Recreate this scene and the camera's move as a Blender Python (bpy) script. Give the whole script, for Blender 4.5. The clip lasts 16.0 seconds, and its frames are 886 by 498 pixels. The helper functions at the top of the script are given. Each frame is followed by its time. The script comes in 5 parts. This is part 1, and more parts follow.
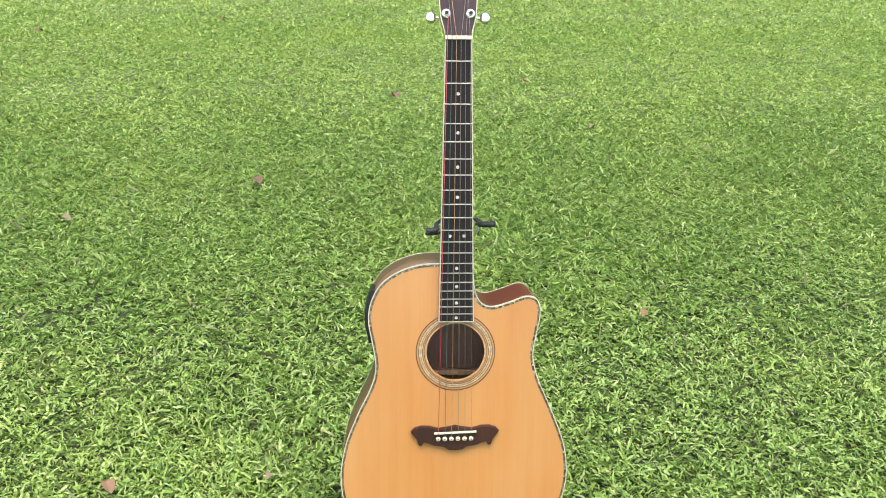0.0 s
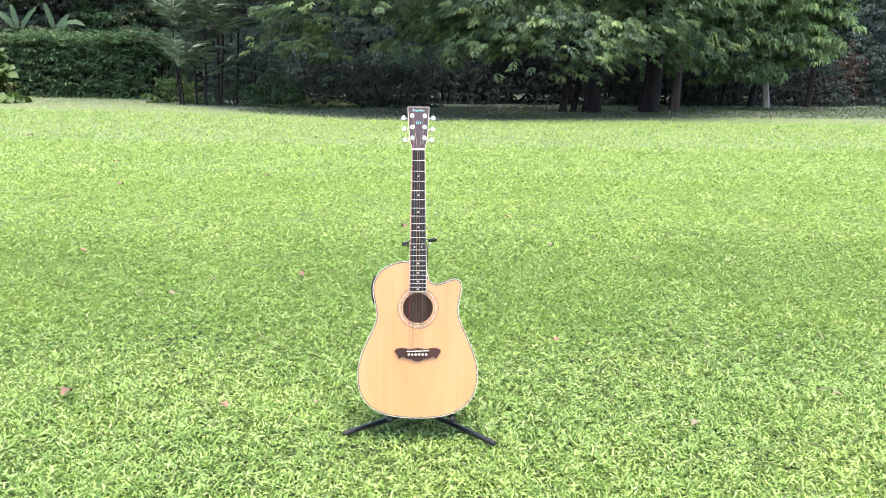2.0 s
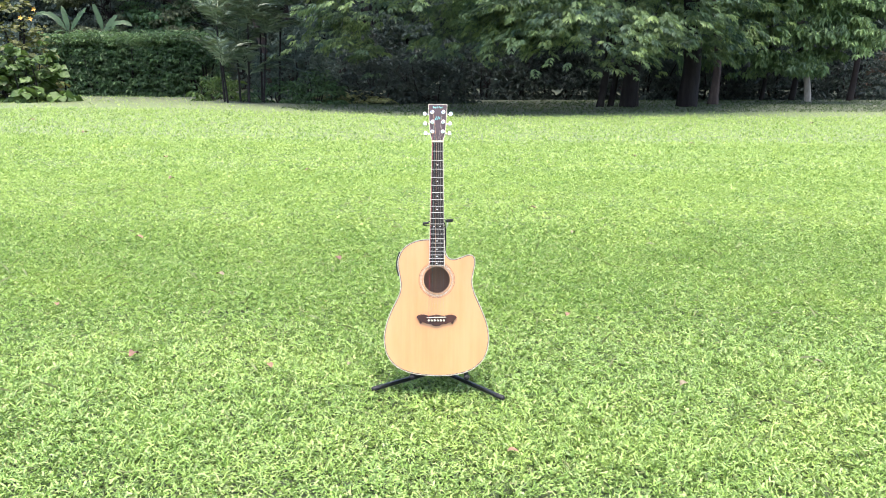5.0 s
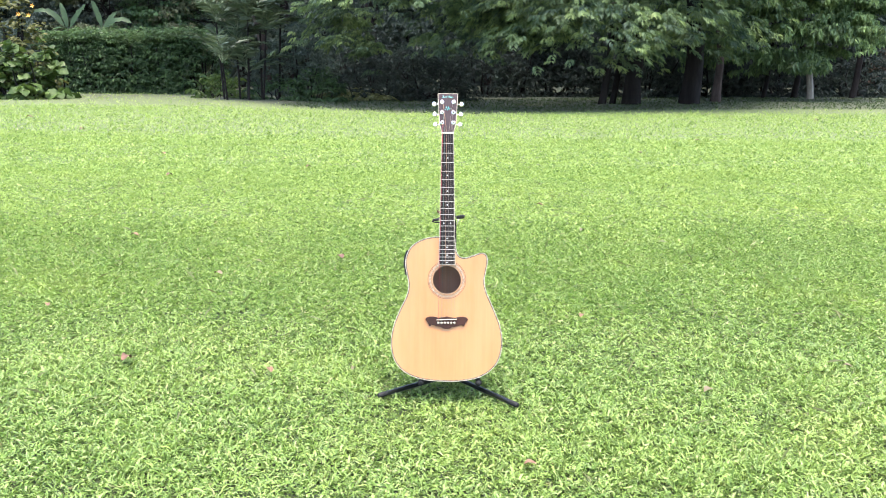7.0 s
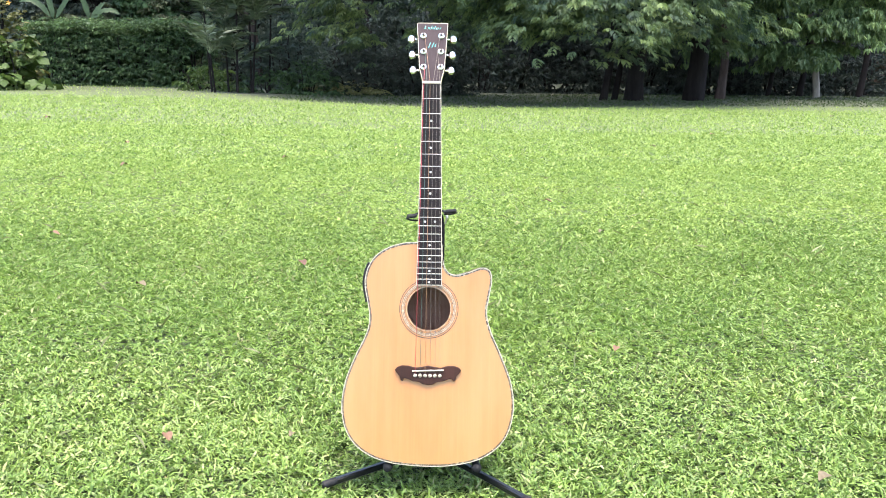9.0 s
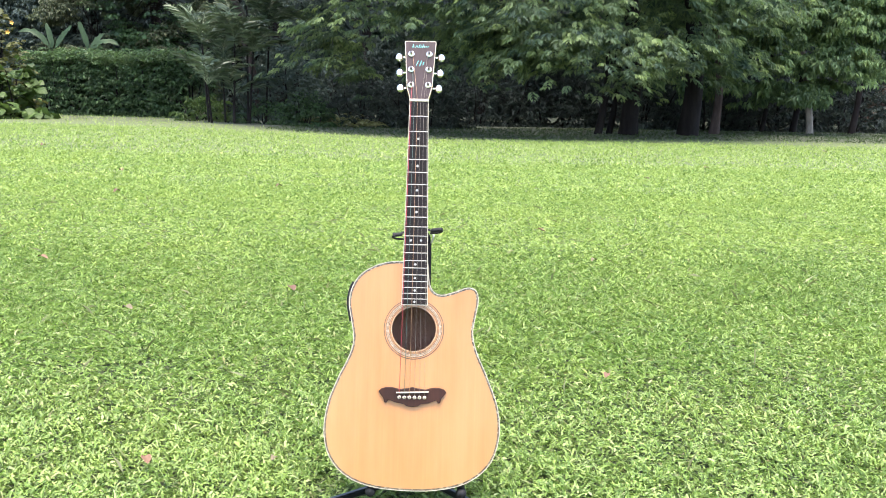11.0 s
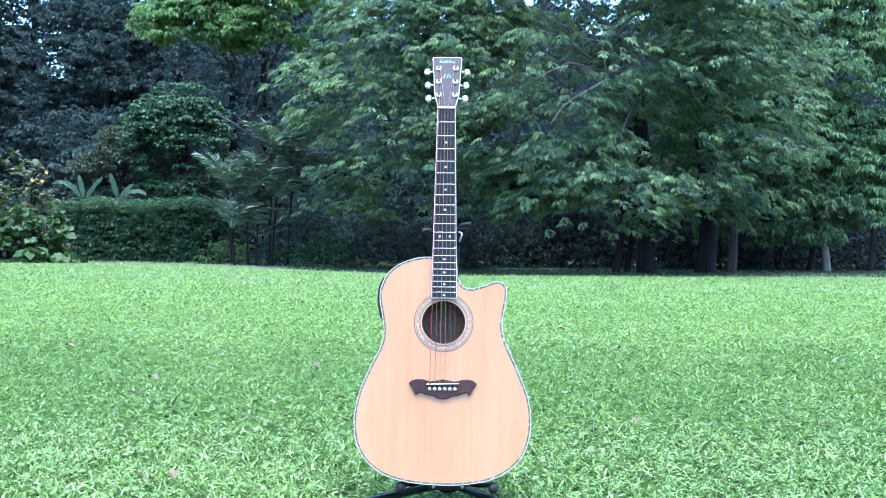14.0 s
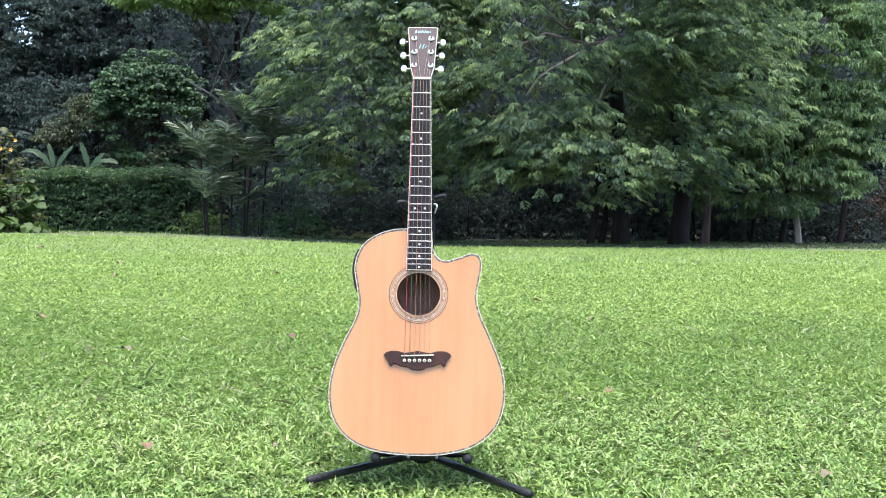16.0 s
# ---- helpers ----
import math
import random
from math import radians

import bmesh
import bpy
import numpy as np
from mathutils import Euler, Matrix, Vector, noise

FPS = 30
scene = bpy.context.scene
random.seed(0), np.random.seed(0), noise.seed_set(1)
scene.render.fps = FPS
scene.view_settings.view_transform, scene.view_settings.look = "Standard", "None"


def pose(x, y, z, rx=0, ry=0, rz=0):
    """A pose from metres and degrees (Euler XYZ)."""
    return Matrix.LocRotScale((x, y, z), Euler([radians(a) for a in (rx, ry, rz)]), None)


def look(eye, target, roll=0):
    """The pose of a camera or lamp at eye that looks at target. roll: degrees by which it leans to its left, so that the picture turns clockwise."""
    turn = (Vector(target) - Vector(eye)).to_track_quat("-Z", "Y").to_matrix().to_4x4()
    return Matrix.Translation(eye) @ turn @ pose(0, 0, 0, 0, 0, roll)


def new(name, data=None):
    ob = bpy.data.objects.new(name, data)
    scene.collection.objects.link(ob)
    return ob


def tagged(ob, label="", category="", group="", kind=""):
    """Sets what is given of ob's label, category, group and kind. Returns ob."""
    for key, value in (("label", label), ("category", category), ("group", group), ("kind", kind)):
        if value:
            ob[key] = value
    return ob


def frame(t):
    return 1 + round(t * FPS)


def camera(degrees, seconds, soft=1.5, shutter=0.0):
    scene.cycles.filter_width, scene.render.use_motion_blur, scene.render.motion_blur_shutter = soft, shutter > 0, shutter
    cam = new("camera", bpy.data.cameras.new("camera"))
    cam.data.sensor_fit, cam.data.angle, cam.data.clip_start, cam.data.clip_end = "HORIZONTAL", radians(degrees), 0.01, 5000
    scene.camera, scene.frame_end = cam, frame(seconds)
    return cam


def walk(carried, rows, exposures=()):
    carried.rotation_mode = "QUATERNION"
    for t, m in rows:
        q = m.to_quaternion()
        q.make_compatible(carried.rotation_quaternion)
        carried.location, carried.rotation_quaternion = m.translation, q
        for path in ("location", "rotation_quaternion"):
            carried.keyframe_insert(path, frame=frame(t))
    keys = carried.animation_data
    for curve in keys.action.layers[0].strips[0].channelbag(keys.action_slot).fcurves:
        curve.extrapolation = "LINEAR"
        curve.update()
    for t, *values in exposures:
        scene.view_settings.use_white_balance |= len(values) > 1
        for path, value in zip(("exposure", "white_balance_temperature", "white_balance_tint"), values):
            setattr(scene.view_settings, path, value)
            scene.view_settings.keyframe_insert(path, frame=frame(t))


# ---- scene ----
cam = camera(54.0, 16.0, soft=1.0)
PATH = [
    (0, (-0.118, -1.223, 1.143), (0.017, 0.614, 0.365), 1.4),
    (0.5, (-0.148, -1.668, 1.192), (0.028, 0.207, 0.518), 0.9),
    (1, (-0.082, -2.087, 1.208), (-0.008, -0.155, 0.697), 1.0),
    (1.5, (-0.037, -2.39, 1.188), (0.069, -0.443, 0.741), 0.9),
    (2, (-0.043, -2.651, 1.19), (0.045, -0.697, 0.773), 0.8),
    (2.5, (0.062, -2.866, 1.188), (0.049, -0.906, 0.788), 1.3),
    (3, (0.12, -2.987, 1.196), (0.088, -1.027, 0.801), 0.5),
    (3.5, (0.087, -3.024, 1.201), (0.081, -1.064, 0.805), 0.5),
    (4, (0.047, -3.041, 1.211), (0.037, -1.084, 0.802), 0.4),
    (4.2, (0.031, -3.063, 1.216), (0.024, -1.107, 0.8), 0.2),
    (6.5, (0.027, -3.013, 1.202), (0.03, -1.06, 0.771), 0.5),
    (7, (-0.008, -2.883, 1.176), (-0.012, -0.93, 0.745), 0.3),
    (7.5, (0.038, -2.482, 1.099), (0.016, -0.534, 0.649), 0.5),
    (8, (0.032, -2.07, 1.025), (0.041, -0.124, 0.564), 0.6),
    (8.2, (0.023, -1.948, 1.003), (0.031, 0.004, 0.564), 0.6),
    (10.5, (0.04, -1.798, 0.967), (0.049, 0.156, 0.54), 1.2),
    (11, (0.046, -1.817, 0.942), (0.061, 0.15, 0.583), 1.3),
    (11.5, (0.045, -1.847, 0.723), (0.08, 0.145, 0.539), 1.3),
    (12, (0.039, -1.876, 0.606), (0.11, 0.122, 0.56), 0.9),
    (12.5, (0.032, -1.885, 0.608), (0.115, 0.113, 0.583), 0.7),
    (13, (0.025, -1.894, 0.605), (0.093, 0.104, 0.566), 0.8),
    (13.5, (0.028, -1.901, 0.605), (0.075, 0.098, 0.549), 0.3),
    (14, (0.029, -1.902, 0.604), (-0.004, 0.097, 0.585), 0.6),
    (14.5, (0.027, -1.909, 0.607), (0.004, 0.09, 0.547), 0.0),
    (15, (0.028, -1.903, 0.604), (0.042, 0.095, 0.524), 0.5),
    (15.5, (0.028, -1.906, 0.604), (0.042, 0.092, 0.516), 0.7),
    (16, (0.03, -1.9, 0.606), (0.054, 0.098, 0.521), 0.8),
]
EXPOSURES = [(0.0, 2.03, 7150, 1), (0.5, 2.17, 6950, 3), (1.0, 2.40, 6600, 7), (2.0, 2.65, 6600, 10), (3.0, 2.67, 6600, 10), (7.5, 2.62, 6620, 10), (11.0, 2.52, 6700, 11), (11.5, 2.53, 6680, 11), (12.0, 2.53, 5580, 7), (12.5, 2.59, 4880, 5), (13.5, 2.59, 4760, 5), (14.5, 2.45, 4720, 5), (15.0, 2.24, 5250, 8), (15.5, 2.27, 6030, 10.5), (16.0, 2.31, 6180, 11.5)]
walk(cam, [(t, look(eye, target, roll)) for t, eye, target, roll in PATH], EXPOSURES)

# ---- world, sun, exposure ----
SUN_ELEV, SUN_TURN = 77.0, 172.0
world = bpy.data.worlds.new("sky")
scene.world = world
world.use_nodes = True
wn = world.node_tree.nodes
sky = wn.new("ShaderNodeTexSky")
sky.sky_type = "NISHITA"
sky.sun_disc = False
sky.sun_elevation = radians(SUN_ELEV)
sky.sun_rotation = radians(SUN_TURN)
sky.air_density = 1.0
sky.dust_density = 2.5
sky.ozone_density = 0.6
world.node_tree.links.new(sky.outputs[0], wn["Background"].inputs[0])
wn["Background"].inputs[1].default_value = 0.15
sun_data = bpy.data.lights.new("sun", "SUN")
sun_data.energy = 1.7
sun_data.angle = radians(40)
sun_data.color = (1.0, 0.925, 0.81)
sun = new("sun", sun_data)
sun_way = Vector((math.sin(radians(SUN_TURN)) * math.cos(radians(SUN_ELEV)), math.cos(radians(SUN_TURN)) * math.cos(radians(SUN_ELEV)), math.sin(radians(SUN_ELEV))))
sun.matrix_world = look(sun_way * 60, (0, 0, 0))

# ---- materials ----
def material(name, rough=0.5, metal=0.0):
    m = bpy.data.materials.new(name)
    m.use_nodes = True
    b = m.node_tree.nodes["Principled BSDF"]
    b.inputs["Roughness"].default_value = rough
    b.inputs["Metallic"].default_value = metal
    return m, m.node_tree.nodes, m.node_tree.links, b


def ramp(nodes, stops):
    r = nodes.new("ShaderNodeValToRGB")
    e = r.color_ramp.elements
    while len(e) < len(stops):
        e.new(0.5)
    for k, (p, c) in enumerate(stops):
        e[k].position = p
        e[k].color = (*c, 1)
    return r


def coords(nodes, links, scale=(1, 1, 1)):
    tc = nodes.new("ShaderNodeTexCoord")
    mp = nodes.new("ShaderNodeMapping")
    mp.inputs["Scale"].default_value = scale
    links.new(tc.outputs["Object"], mp.inputs["Vector"])
    return mp.outputs[0]


def noise_tex(nodes, links, vec, scale, detail=4.0, rough=0.55):
    n = nodes.new("ShaderNodeTexNoise")
    n.inputs["Scale"].default_value = scale
    n.inputs["Detail"].default_value = detail
    n.inputs["Roughness"].default_value = rough
    links.new(vec, n.inputs["Vector"])
    return n.outputs["Fac"]


def mix(nodes, links, fac, a, b, kind="MIX"):
    n = nodes.new("ShaderNodeMix")
    n.data_type = "RGBA"
    n.blend_type = kind
    for sock, v in ((n.inputs[0], fac), (n.inputs[6], a), (n.inputs[7], b)):
        if isinstance(v, (int, float)):
            sock.default_value = v
        elif isinstance(v, tuple):
            sock.default_value = (*v, 1)
        else:
            links.new(v, sock)
    return n.outputs[2]


def bump(nodes, links, height, strength, dist, b):
    n = nodes.new("ShaderNodeBump")
    n.inputs["Strength"].default_value = strength
    n.inputs["Distance"].default_value = dist
    links.new(height, n.inputs["Height"])
    links.new(n.outputs[0], b.inputs["Normal"])


def wood(name, dark, light, grain=(260, 260, 6), rough=0.3, coat=0.0, streak=0.5, blotch=0.0):
    """Straight-grained wood, grain along z."""
    m, n, l, b = material(name, rough)
    fine = noise_tex(n, l, coords(n, l, grain), 1.0, 5, 0.6)
    broad = noise_tex(n, l, coords(n, l, (grain[0] / 8, grain[1] / 8, 1.2)), 1.0, 3, 0.5)
    c1 = ramp(n, [(0.3, dark), (0.7, light)])
    l.new(fine, c1.inputs[0])
    c2 = ramp(n, [(0.25, dark), (0.75, light)])
    l.new(broad, c2.inputs[0])
    col = mix(n, l, streak, c1.outputs[0], c2.outputs[0])
    if blotch:
        c3 = ramp(n, [(0.35, (1 - 0.35 * blotch, 1 - blotch, 1 - 1.8 * blotch)), (0.65, (1.0, 1.0, 1.0))])
        l.new(noise_tex(n, l, coords(n, l, (15, 15, 2.6)), 1.0, 5, 0.6), c3.inputs[0])
        col = mix(n, l, 1.0, col, c3.outputs[0], "MULTIPLY")
    l.new(col, b.inputs["Base Color"])
    b.inputs["Coat Weight"].default_value = coat
    b.inputs["Coat Roughness"].default_value = 0.08
    bump(n, l, fine, 0.08, 0.0004, b)
    return m


def plain(name, a, c, scale, rough, metal=0.0, relief=0.05):
    """One colour with a slight mottling and grain."""
    m, n, l, b = material(name, rough, metal)
    f = noise_tex(n, l, coords(n, l), scale, 5)
    r = ramp(n, [(0.3, a), (0.7, c)])
    l.new(f, r.inputs[0])
    l.new(r.outputs[0], b.inputs["Base Color"])
    bump(n, l, f, relief, 0.001, b)
    return m


def foliage(name, dark, mid, light, patch=1.8, clear=0.48, rough=0.45, gloss=0.5):
    """Leaves: each leaf its own shade, lighter and darker patches, some light passing through."""
    m, n, l, b = material(name, rough)
    geo = n.new("ShaderNodeNewGeometry")
    r = ramp(n, [(0.0, dark), (0.55, mid), (1.0, light)])
    l.new(geo.outputs["Random Per Island"], r.inputs[0])
    f = noise_tex(n, l, coords(n, l), patch, 3)
    r2 = ramp(n, [(0.38, tuple(0.5 * v for v in mid)), (0.68, light)])
    l.new(f, r2.inputs[0])
    col = mix(n, l, 0.45, r.outputs[0], r2.outputs[0])
    vein = ramp(n, [(0.3, (0.72, 0.74, 0.78)), (0.7, (1.0, 1.0, 1.0))])
    l.new(noise_tex(n, l, coords(n, l), 14, 2), vein.inputs[0])
    col = mix(n, l, 1.0, col, vein.outputs[0], "MULTIPLY")
    l.new(col, b.inputs["Base Color"])
    b.inputs["Specular IOR Level"].default_value = gloss
    t = n.new("ShaderNodeBsdfTranslucent")
    l.new(mix(n, l, 0.5, col, (0.9, 1.0, 0.4), "MULTIPLY"), t.inputs[0])
    mx = n.new("ShaderNodeMixShader")
    mx.inputs[0].default_value = clear
    l.new(b.outputs[0], mx.inputs[1])
    l.new(t.outputs[0], mx.inputs[2])
    l.new(mx.outputs[0], n["Material Output"].inputs[0])
    return m


def bark(name, a, c, scale=6):
    m, n, l, b = material(name, 0.9)
    b.inputs["Specular IOR Level"].default_value = 0.1
    f = noise_tex(n, l, coords(n, l, (scale, scale, scale * 0.22)), 1.0, 7, 0.65)
    r = ramp(n, [(0.3, a), (0.7, c)])
    l.new(f, r.inputs[0])
    l.new(r.outputs[0], b.inputs["Base Color"])
    bump(n, l, f, 0.6, 0.03, b)
    return m


def shell(name, stops, scale):
    """Mother-of-pearl chips."""
    m, n, l, b = material(name, 0.2)
    v = n.new("ShaderNodeTexVoronoi")
    v.inputs["Scale"].default_value = scale
    l.new(coords(n, l), v.inputs["Vector"])
    sep = n.new("ShaderNodeSeparateColor")
    l.new(v.outputs["Color"], sep.inputs[0])
    r = ramp(n, stops)
    l.new(sep.outputs[0], r.inputs[0])
    l.new(r.outputs[0], b.inputs["Base Color"])
    return m


M_SPRUCE = wood("spruce_top", (0.312, 0.146, 0.051), (0.358, 0.176, 0.064), (330, 330, 3), 0.34, 0.2, 0.6, 0.19)
M_MAHOGANY = wood("mahogany_side", (0.043, 0.0072, 0.0043), (0.09, 0.0158, 0.0072), (160, 160, 8), 0.38, 0.1)
M_SIDE = wood("walnut_side", (0.05, 0.024, 0.0079), (0.104, 0.053, 0.0173), (160, 160, 8), 0.42, 0.08)
M_INSIDE = wood("bare_inside", (0.173, 0.083, 0.05), (0.245, 0.126, 0.079), (160, 160, 6), 0.7)
M_BRACE = wood("pale_brace", (0.324, 0.187, 0.101), (0.432, 0.259, 0.144), (160, 160, 6), 0.7)
M_ROSEWOOD = wood("rosewood", (0.0130, 0.0050, 0.0036), (0.04, 0.0130, 0.0079), (240, 240, 10), 0.5)
M_ROSEWOOD.node_tree.nodes["Principled BSDF"].inputs["Specular IOR Level"].default_value = 0.22
M_FINGERBOARD = wood("fingerboard_wood", (0.0072, 0.0058, 0.0058), (0.0180, 0.0137, 0.0137), (260, 260, 8), 0.42)
M_FINGERBOARD.node_tree.nodes["Principled BSDF"].inputs["Specular IOR Level"].default_value = 0.12
# purple in this rosewood's colour stands in for reflected sky
M_HEADFACE = wood("headstock_face", (0.017, 0.0098, 0.0132), (0.037, 0.0235, 0.030), (150, 150, 14), 0.45, 0.0)
M_HEADFACE.node_tree.nodes["Principled BSDF"].inputs["Specular IOR Level"].default_value = 0.18
M_NECK = wood("neck_wood", (0.13, 0.05, 0.022), (0.216, 0.094, 0.043), (180, 180, 6), 0.3, 0.5)
M_IVORY = plain("ivory_plastic", (0.432, 0.396, 0.302), (0.49, 0.454, 0.36), 40, 0.35)
M_WHITE = plain("white_binding", (0.297, 0.266, 0.207), (0.378, 0.342, 0.270), 60, 0.3)
M_PURFLE = shell("shell_purfling", [(0.0, (0.026, 0.019, 0.013)), (0.5, (0.078, 0.060, 0.039)), (0.8, (0.150, 0.122, 0.080)), (0.92, (0.170, 0.165, 0.120)), (1.0, (0.340, 0.295, 0.215))], 330)
M_PEARL = shell("pearl", [(0.0, (0.259, 0.259, 0.245)), (1.0, (0.389, 0.396, 0.382))], 300)
M_RING = shell("rosette_shell", [(0.0, (0.259, 0.169, 0.097)), (0.6, (0.31, 0.223, 0.14)), (1.0, (0.389, 0.31, 0.223))], 330)
M_LINE = plain("dark_inlay_line", (0.029, 0.0166, 0.0115), (0.054, 0.032, 0.02), 80, 0.4)
M_TEAL = shell("abalone_inlay", [(0.0, (0.022, 0.302, 0.302)), (0.6, (0.072, 0.446, 0.432)), (1.0, (0.36, 0.576, 0.562))], 400)
M_FRET = plain("nickel_fret", (0.302, 0.288, 0.266), (0.374, 0.36, 0.331), 60, 0.38, 1.0)
M_CHROME = plain("chrome", (0.731, 0.739, 0.748), (0.782, 0.782, 0.79), 30, 0.09, 1.0, 0.01)
M_BLACKMETAL = plain("black_painted_steel", (0.004, 0.004, 0.005), (0.009, 0.009, 0.011), 45, 0.5)
M_BLACKMETAL.node_tree.nodes["Principled BSDF"].inputs["Specular IOR Level"].default_value = 0.12
M_LEG = plain("satin_black_steel", (0.004, 0.0045, 0.0055), (0.009, 0.0095, 0.011), 45, 0.28)
M_POLE = plain("dull_black_tube", (0.002, 0.002, 0.0025), (0.005, 0.005, 0.006), 45, 0.7)
M_POLE.node_tree.nodes["Principled BSDF"].inputs["Specular IOR Level"].default_value = 0.06
M_RUBBER = plain("black_rubber", (0.008, 0.008, 0.009), (0.016, 0.016, 0.018), 140, 0.6, 0.0, 0.2)
M_RUBBER.node_tree.nodes["Principled BSDF"].inputs["Specular IOR Level"].default_value = 0.2
M_BLACKPLASTIC = plain("black_plastic", (0.008, 0.008, 0.009), (0.016, 0.016, 0.018), 60, 0.4)
M_BLACKPLASTIC.node_tree.nodes["Principled BSDF"].inputs["Specular IOR Level"].default_value = 0.15
M_STR_RED = plain("red_string", (0.259, 0.025, 0.032), (0.331, 0.036, 0.043), 200, 0.35)
M_STR_GREEN = plain("green_string", (0.025, 0.061, 0.05), (0.036, 0.086, 0.068), 200, 0.35)
M_STR_COPPER = plain("copper_string", (0.216, 0.115, 0.054), (0.274, 0.158, 0.079), 200, 0.35)
M_STR_STEEL = plain("pale_string", (0.108, 0.09, 0.072), (0.151, 0.13, 0.104), 200, 0.5)
M_BRONZE = plain("clasp_metal", (0.302, 0.31, 0.302), (0.396, 0.396, 0.389), 200, 0.35, 0.5)

# dark stops bluer than the leaf, standing in for haze over the trees
M_LEAF_A = foliage("drooping_leaf", (0.037, 0.066, 0.067), (0.100, 0.162, 0.107), (0.315, 0.405, 0.168), 1.3, 0.45, 0.55, 0.25)
M_LEAF_B = foliage("small_leaf", (0.068, 0.116, 0.078), (0.142, 0.228, 0.118), (0.300, 0.415, 0.172), 0.9, 0.45, 0.55, 0.2)
M_LEAF_D = foliage("fresh_leaf", (0.068, 0.126, 0.041), (0.144, 0.243, 0.077), (0.297, 0.414, 0.135), 1.3, 0.45, 0.5, 0.3)
M_LEAF_VINE = foliage("vine_leaf", (0.021, 0.040, 0.027), (0.042, 0.080, 0.044), (0.105, 0.190, 0.075), 0.5, 0.3, 0.55, 0.2)
# forest leaves toned dark for shade, their blue raised as haze
M_LEAF_FAR = foliage("shade_haze_leaf", (0.040, 0.058, 0.060), (0.063, 0.089, 0.086), (0.105, 0.138, 0.120), 0.3, 0.4, 0.7, 0.1)
# leaves in the hollow, darkened in colour for the shade under the canopy
M_LEAF_SHADED = foliage("shaded_leaf", (0.022, 0.030, 0.032), (0.036, 0.048, 0.049), (0.062, 0.082, 0.074), 0.6, 0.3, 0.6, 0.15)
M_LEAF_OLIVE = foliage("olive_leaf", (0.034, 0.046, 0.027), (0.062, 0.082, 0.046), (0.120, 0.145, 0.078), 0.6, 0.3, 0.55, 0.25)
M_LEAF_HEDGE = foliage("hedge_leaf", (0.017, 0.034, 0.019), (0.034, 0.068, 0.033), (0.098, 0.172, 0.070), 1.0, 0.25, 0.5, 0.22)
# fresh shoots, lightened as light falling on the hedge's top
M_LEAF_LIT_SHOOT = foliage("lit_fresh_shoot", (0.040, 0.08, 0.034), (0.080, 0.145, 0.060), (0.20, 0.30, 0.12), 1.0, 0.25, 0.4, 0.5)
M_LEAF_PALM = foliage("palm_leaf", (0.026, 0.046, 0.032), (0.060, 0.098, 0.060), (0.200, 0.260, 0.165), 1.0, 0.25, 0.4, 0.4)
M_LEAF_BANANA = foliage("banana_leaf", (0.018, 0.042, 0.020), (0.032, 0.068, 0.030), (0.066, 0.115, 0.050), 1.6, 0.35, 0.5, 0.25)
M_LEAF_ROUND = foliage("round_leaf", (0.022, 0.048, 0.014), (0.048, 0.088, 0.025), (0.105, 0.160, 0.048), 1.0, 0.3, 0.5, 0.2)
M_LEAF_YELLOW = foliage("yellowing_leaf", (0.030, 0.045, 0.015), (0.070, 0.084, 0.027), (0.165, 0.160, 0.056), 1.0, 0.3, 0.5, 0.25)
M_LEAF_RED = foliage("reddish_leaf", (0.07, 0.05, 0.04), (0.13, 0.085, 0.065), (0.20, 0.14, 0.11), 1.0, 0.2)
M_DRY = foliage("dry_brush", (0.09, 0.10, 0.035), (0.16, 0.17, 0.06), (0.27, 0.27, 0.12), 1.0, 0.1)
M_FLOWER = plain("orange_blossom", (0.60, 0.26, 0.05), (0.70, 0.42, 0.08), 20, 0.6)
M_BARK = bark("grey_bark", (0.024, 0.018, 0.017), (0.068, 0.053, 0.048))
# bark blackened in colour for trunks standing in the canopy's shade
M_BARK_DARK_SHADE = bark("dark_shaded_bark", (0.007, 0.006, 0.007), (0.018, 0.016, 0.016))
M_BARK_PALE = bark("pale_bark", (0.14, 0.125, 0.11), (0.32, 0.29, 0.26))
M_TWIG = bark("pale_twig", (0.066, 0.062, 0.056), (0.140, 0.132, 0.120), 10)
M_FALLEN = plain("dry_fallen_leaf", (0.094, 0.047, 0.024), (0.151, 0.083, 0.045), 60, 0.7)
M_FALLEN_PALE = plain("pale_fallen_leaf", (0.080, 0.062, 0.032), (0.128, 0.100, 0.056), 60, 0.7)
M_FALLEN_DARK = plain("rotten_fallen_leaf", (0.05, 0.025, 0.0144), (0.115, 0.05, 0.029), 60, 0.7)


